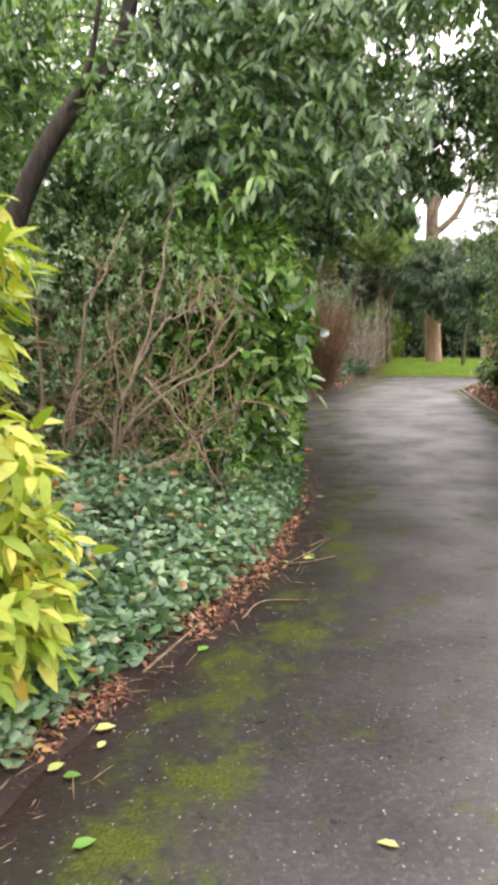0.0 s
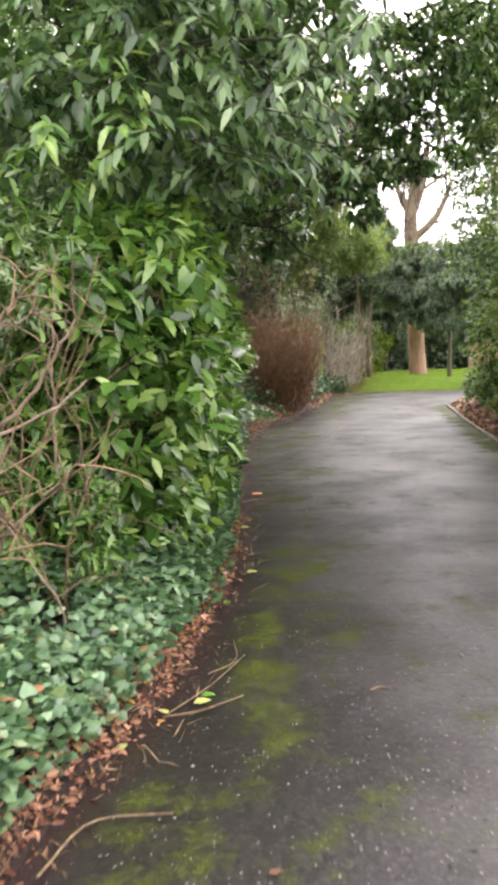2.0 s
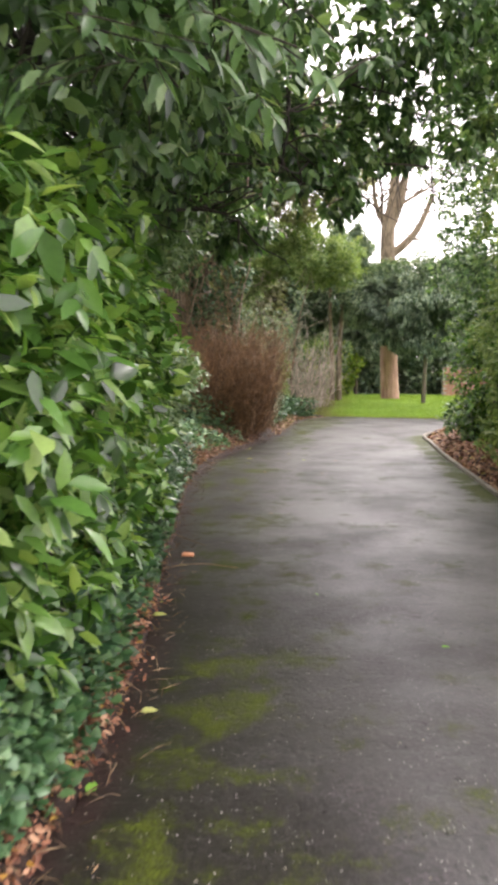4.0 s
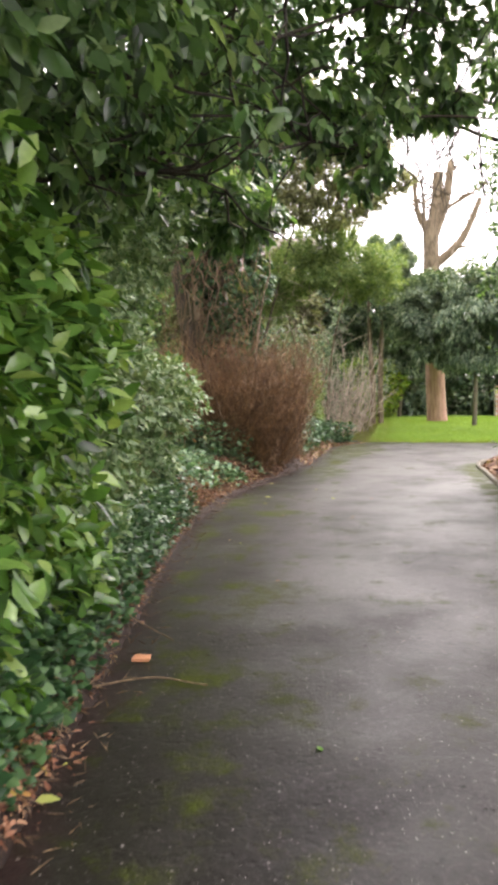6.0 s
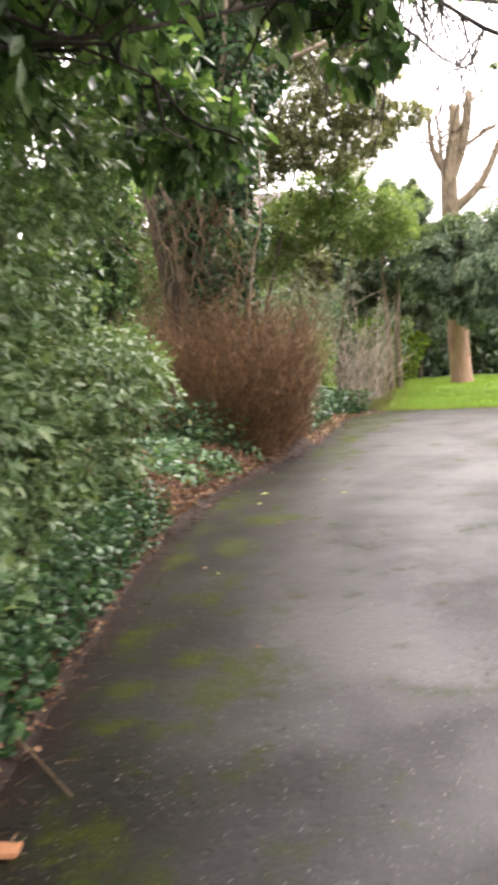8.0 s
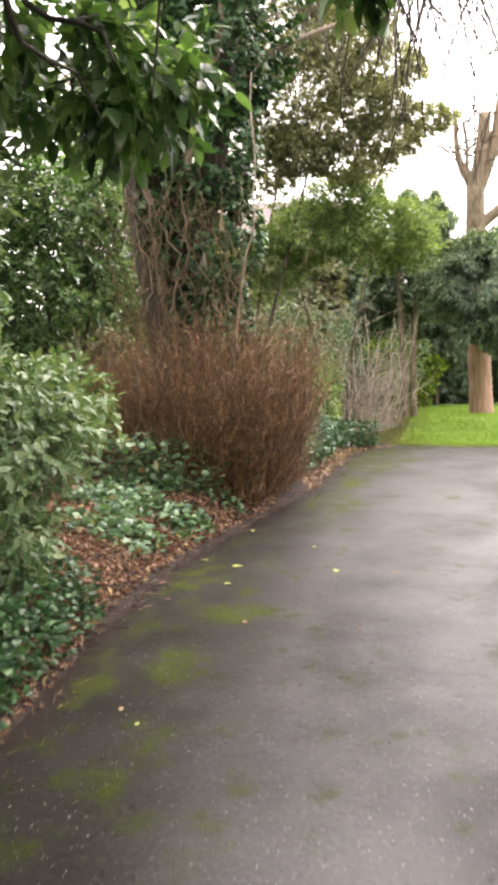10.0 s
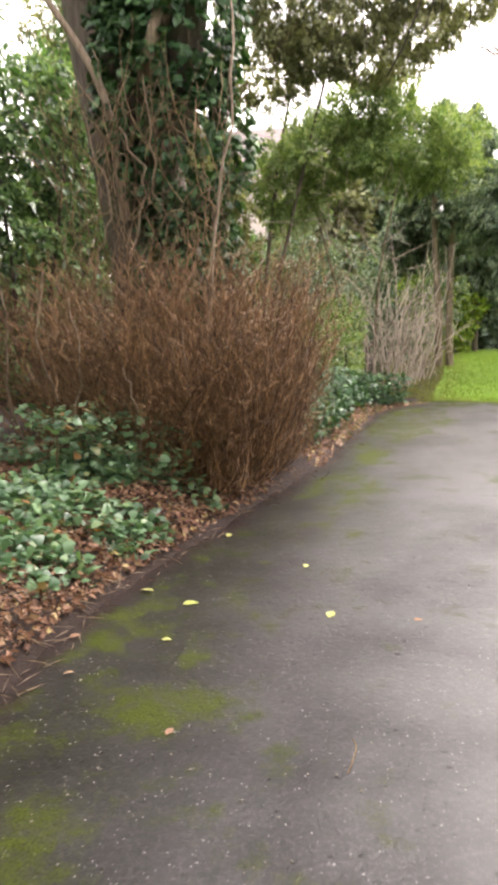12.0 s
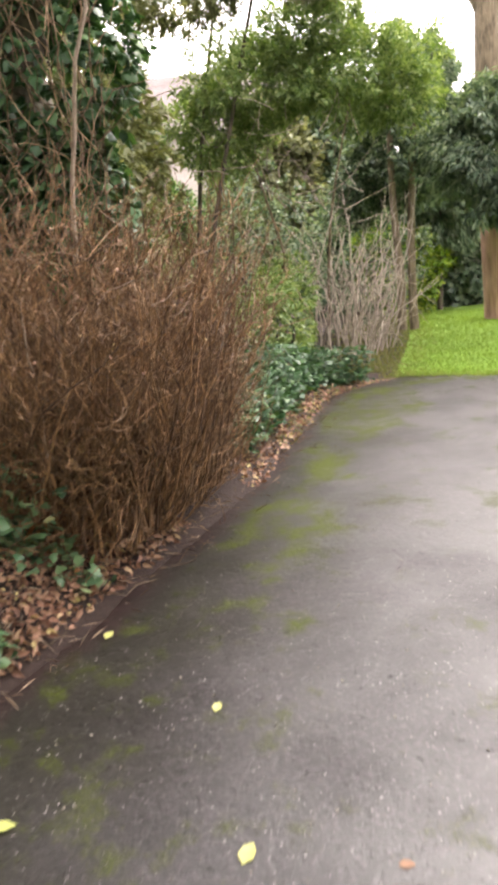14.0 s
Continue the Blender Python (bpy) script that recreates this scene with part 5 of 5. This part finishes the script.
def weeping_tree():
    """A bare tree in the bed whose thin twigs hang over the path."""
    s = thing("bare_weeping_tree", (6.9, 18.2, 0.1), "bare tree with thin dark hanging twigs", "tree")
    trunk = bent([(6.9, 18.2, 0.0), (6.8, 18.1, 2.5), (6.6, 17.9, 5.0), (6.4, 17.8, 7.5)], 14)
    part("trunk", make_mesh("trunk", *tubes([(trunk, np.linspace(0.16, 0.07, 14))], 9), DARKBARK), s)
    fine = []
    for pts in ([(6.6, 17.9, 4.2), (5.4, 17.3, 4.6), (4.2, 17.0, 4.85), (3.3, 17.0, 5.4), (2.7, 17.0, 5.3)], [(6.5, 17.9, 5.6), (5.2, 17.6, 6.4), (3.8, 17.4, 6.5), (2.8, 17.2, 6.0)], [(6.6, 17.9, 4.8), (5.0, 19.0, 5.9), (3.6, 20.0, 6.5), (2.3, 20.4, 6.6), (1.2, 20.6, 6.9)]):
        b = bent(pts, 16)
        part("limb", make_mesh("limb", *tubes([(b, np.linspace(0.04, 0.014, 16))], 7), DARKBARK), s)
        for k in range(6, 16):
            for _ in range(4):
                fine.append((wander(b[k], (rng.normal() * 0.35, rng.normal() * 0.35, -1), rng.uniform(0.7, 2.3), 9, 0.10), np.linspace(0.012, 0.005, 10)))
            fine.append((wander(b[k], rng.normal(size=3), rng.uniform(0.4, 1.1), 6, 0.2), np.linspace(0.013, 0.006, 7)))
    part("twig_mass", make_mesh("twig_mass", *tubes(fine, 4), DARKBARK), s, kind="stuff")


weeping_tree()


def box(x0, y0, z0, x1, y1, z1, bevel=0.0):
    bm = bmesh.new()
    bmesh.ops.create_cube(bm, size=1)
    for v in bm.verts:
        v.co = Vector(((x0 + x1) / 2 + v.co.x * (x1 - x0), (y0 + y1) / 2 + v.co.y * (y1 - y0), (z0 + z1) / 2 + v.co.z * (z1 - z0)))
    if bevel:
        bmesh.ops.bevel(bm, geom=bm.edges[:], offset=bevel, segments=1, affect="EDGES")
    return bm


def bm_part(name, bm, mat, parent, label=""):
    me = bpy.data.meshes.new(name)
    bm.to_mesh(me)
    bm.free()
    me.materials.append(mat)
    return part(name, me, parent, label)


def house():
    """A pale rendered house, glimpsed between the trees."""
    s = thing("house", (0.5, 38, 0), "pale cream rendered house behind the trees", "house")
    bm_part("wall", box(-4, 36, 0, 5.2, 43, 5.2), RENDER_WALL, s)
    bm = bmesh.new()
    pts = [(-4.4, 35.6, 5.1), (5.6, 35.6, 5.1), (5.6, 43.4, 5.1), (-4.4, 43.4, 5.1), (-2.0, 39.5, 7.4), (3.2, 39.5, 7.4)]
    vs = [bm.verts.new(p) for p in pts]
    for f in ((0, 1, 5, 4), (1, 2, 5), (2, 3, 4, 5), (3, 0, 4), (3, 2, 1, 0)):
        bm.faces.new([vs[i] for i in f])
    bm_part("roof", bm, ROOF, s)
    for x in (-2.4, 0.5, 3.3):
        for z in (0.9, 3.2):
            w = bm_part("window", box(x - 0.6, 35.94, z, x + 0.6, 36.02, z + 1.2, 0.01), WHITEPAINT, s)
            for k in (-1, 1):
                pane = bm_part("pane", box(x + k * 0.29 - 0.24, 35.925, z + 0.08, x + k * 0.29 + 0.24, 35.95, z + 1.12), GLASS, w)
                pane.matrix_parent_inverse = Matrix.Identity(4)


house()


def brick_wall():
    s = thing("garden_wall", (9.6, 30.2, 0), "orange brick garden wall beyond the lawn", "wall")
    bm_part("core", box(8.3, 30.2, 0, 12.0, 30.4, 1.12), MORTAR, s)
    bm = box(0, 0, 0, 0.215, 0.1, 0.065, 0.006)
    me = bpy.data.meshes.new("brick")
    bm.to_mesh(me)
    bm.free()
    me.materials.append(BRICKS)
    for row in range(15):
        for k in range(15):
            ob = new("brick", me)
            ob.location = (8.3 + k * 0.226 + (0.113 if row % 2 else 0), 30.19, 0.005 + row * 0.075)
            under(ob, s)


brick_wall()

# ---------------------------------------------------------------- small things on the path


def fallen_leaf(x, y, size, turn, mat, label, z=0.018, tilt=8):
    me = make_mesh("fallen_leaf", *broad_leaf(0.55, 0.10, 0.15), mat)
    ob = tagged(new("fallen_leaf", me), label, "leaf", "fallen leaves on the path")
    ob.matrix_world = pose(x, y, z, tilt, -tilt, turn) @ Matrix.Scale(size * 0.88, 4)


YL, GL, BL = "yellow fallen leaf on the wet asphalt", "green fallen leaf on the wet asphalt", "brown dead leaf on the wet asphalt"
for x, y, size, turn in ((0.608, 2.25, 0.075, 160), (0.647, 6.89, 0.09, 10), (1.36, 16.13, 0.085, 78), (1.928, 15.505, 0.075, 80), (2.082, 14.745, 0.10, 72), (1.286, 14.905, 0.10, 15), (1.08, 15.1, 0.095, 170), (1.27, 14.455, 0.06, 0),
                         (-0.38, 2.77, 0.06, 70), (0.454, 5.065, 0.09, 20), (0.58, 8.11, 0.10, 10), (0.36, 4.98, 0.07, 140), (-0.52, 2.62, 0.08, 50), (-0.42, 2.9, 0.09, 20), (0.2, 4.7, 0.07, 60), (1.1, 12.26, 0.035, 60)):
    fallen_leaf(x, y, size, turn, FALLEN, YL)
for x, y, size, turn in ((-0.34, 2.23, 0.085, 30), (0.54, 6.28, 0.085, 80), (2.10, 7.6, 0.05, 0), (1.57, 8.47, 0.05, 110), (-0.46, 2.59, 0.07, 10), (-0.1, 3.62, 0.08, 40), (0.48, 5.14, 0.07, 0)):
    fallen_leaf(x, y, size, turn, FALLENGREEN, GL)
for x, y, size, turn in ((2.51, 14.73, 0.055, 0), (1.48, 13.61, 0.06, 70), (0.75, 4.0, 0.05, 20), (0.8, 14.46, 0.07, 40), (0.95, 14.1, 0.06, 200), (1.0, 12.4, 0.05, 90), (1.4, 11.0, 0.04, 0), (0.63, 10.05, 0.06, 120)):
    fallen_leaf(x, y, size, turn, LITTER, BL)
for x, y, z, t in ((0.72, 16.1, 0.24, 60), (0.78, 16.9, 0.34, 120), (0.45, 13.2, 0.22, 30), (-0.05, 16.3, 0.5, 0)):
    fallen_leaf(x, y, 0.09, t, FALLEN, "yellow fallen leaf lying on the ivy", z, 25)

CHIP, _nt, _b = material("orange_clay")
_nt.links.new(ramp(_nt, noise_tex(_nt, place_of(_nt), 120.0), [(0.3, (0.42, 0.17, 0.08)), (0.7, (0.62, 0.30, 0.16))]), _b.inputs["Base Color"])
_b.inputs["Roughness"].default_value = 0.8
bm = box(-0.045, -0.03, 0, 0.045, 0.03, 0.022, 0.006)
for v in bm.verts:
    v.co += Vector(rng.normal(size=3) * 0.003)
me = bpy.data.meshes.new("brick_chip")
bm.to_mesh(me)
bm.free()
me.materials.append(CHIP)
chip = tagged(new("brick_chip", me), "small orange brick chip on the asphalt", "stone")
chip.matrix_world = pose(0.716, 9.465, 0.012, 0, 0, 5)

for pts, r in (([(0.3, 10.3, 0.12), (0.6, 10.03, 0.04), (0.84, 9.75, 0.02)], 0.0055), ([(0.52, 9.08, 0.02), (0.8, 9.2, 0.025), (1.08, 9.12, 0.018)], 0.006), ([(0.36, 4.98, 0.02), (0.52, 5.2, 0.035), (0.66, 5.55, 0.02)], 0.004), ([(0.34, 4.95, 0.02), (0.5, 4.98, 0.03), (0.66, 5.12, 0.02)], 0.005), ([(0.5, 5.35, 0.02), (0.62, 5.42, 0.05), (0.6, 5.75, 0.02)], 0.0035),
               ([(0.73, 15.04, 0.03), (0.68, 15.25, 0.06), (0.71, 15.42, 0.10)], 0.010), ([(2.17, 13.4, 0.018), (2.20, 13.55, 0.02), (2.19, 13.62, 0.018)], 0.004), ([(1.2, 5.14, 0.016), (1.24, 5.16, 0.02), (1.29, 5.15, 0.016)], 0.005),
               ([(0.1, 4.0, 0.03), (0.2, 4.25, 0.03), (0.45, 4.3, 0.02)], 0.005), ([(-0.3, 3.3, 0.06), (-0.15, 3.6, 0.10), (-0.1, 3.9, 0.05)], 0.006), ([(0.2, 16.05, 0.35), (0.2, 16.06, 0.6), (0.22, 16.05, 0.78)], 0.010), ([(0.22, 16.05, 0.74), (0.1, 16.0, 0.72), (0.0, 15.95, 0.66)], 0.006)):
    line = bent(pts, 10)
    tagged(new("twig", make_mesh("twig", *tubes([(line, np.linspace(r, r * 0.6, 10))], 5), DRYTWIG)), "thin dry brown twig lying by the path edge", "twig", "fallen twigs")


def grit():
    """Small pale stones and leaf crumbs strewn on the asphalt."""
    n = 900
    y = rng.uniform(1.2, 21, n)
    x = edge_x(y) + 0.05 + rng.random(n) ** 1.4 * (bed_x(np.minimum(y, 18)) - edge_x(y) - 0.2)
    v, f = scatter(small_leaf(0.8, 0.3), np.stack([x, y, np.full(n, 0.018)], 1), rng.normal(size=(n, 3)) * (1, 1, 0.1), np.stack([rng.normal(size=n) * 0.2, rng.normal(size=n) * 0.2, np.ones(n)], 1), rng.uniform(0.006, 0.018, n))
    tagged(new("grit", make_mesh("grit", v, f, CONCRETE)), "pale crumbs and grit scattered on the asphalt", "grit", kind="stuff")


grit()
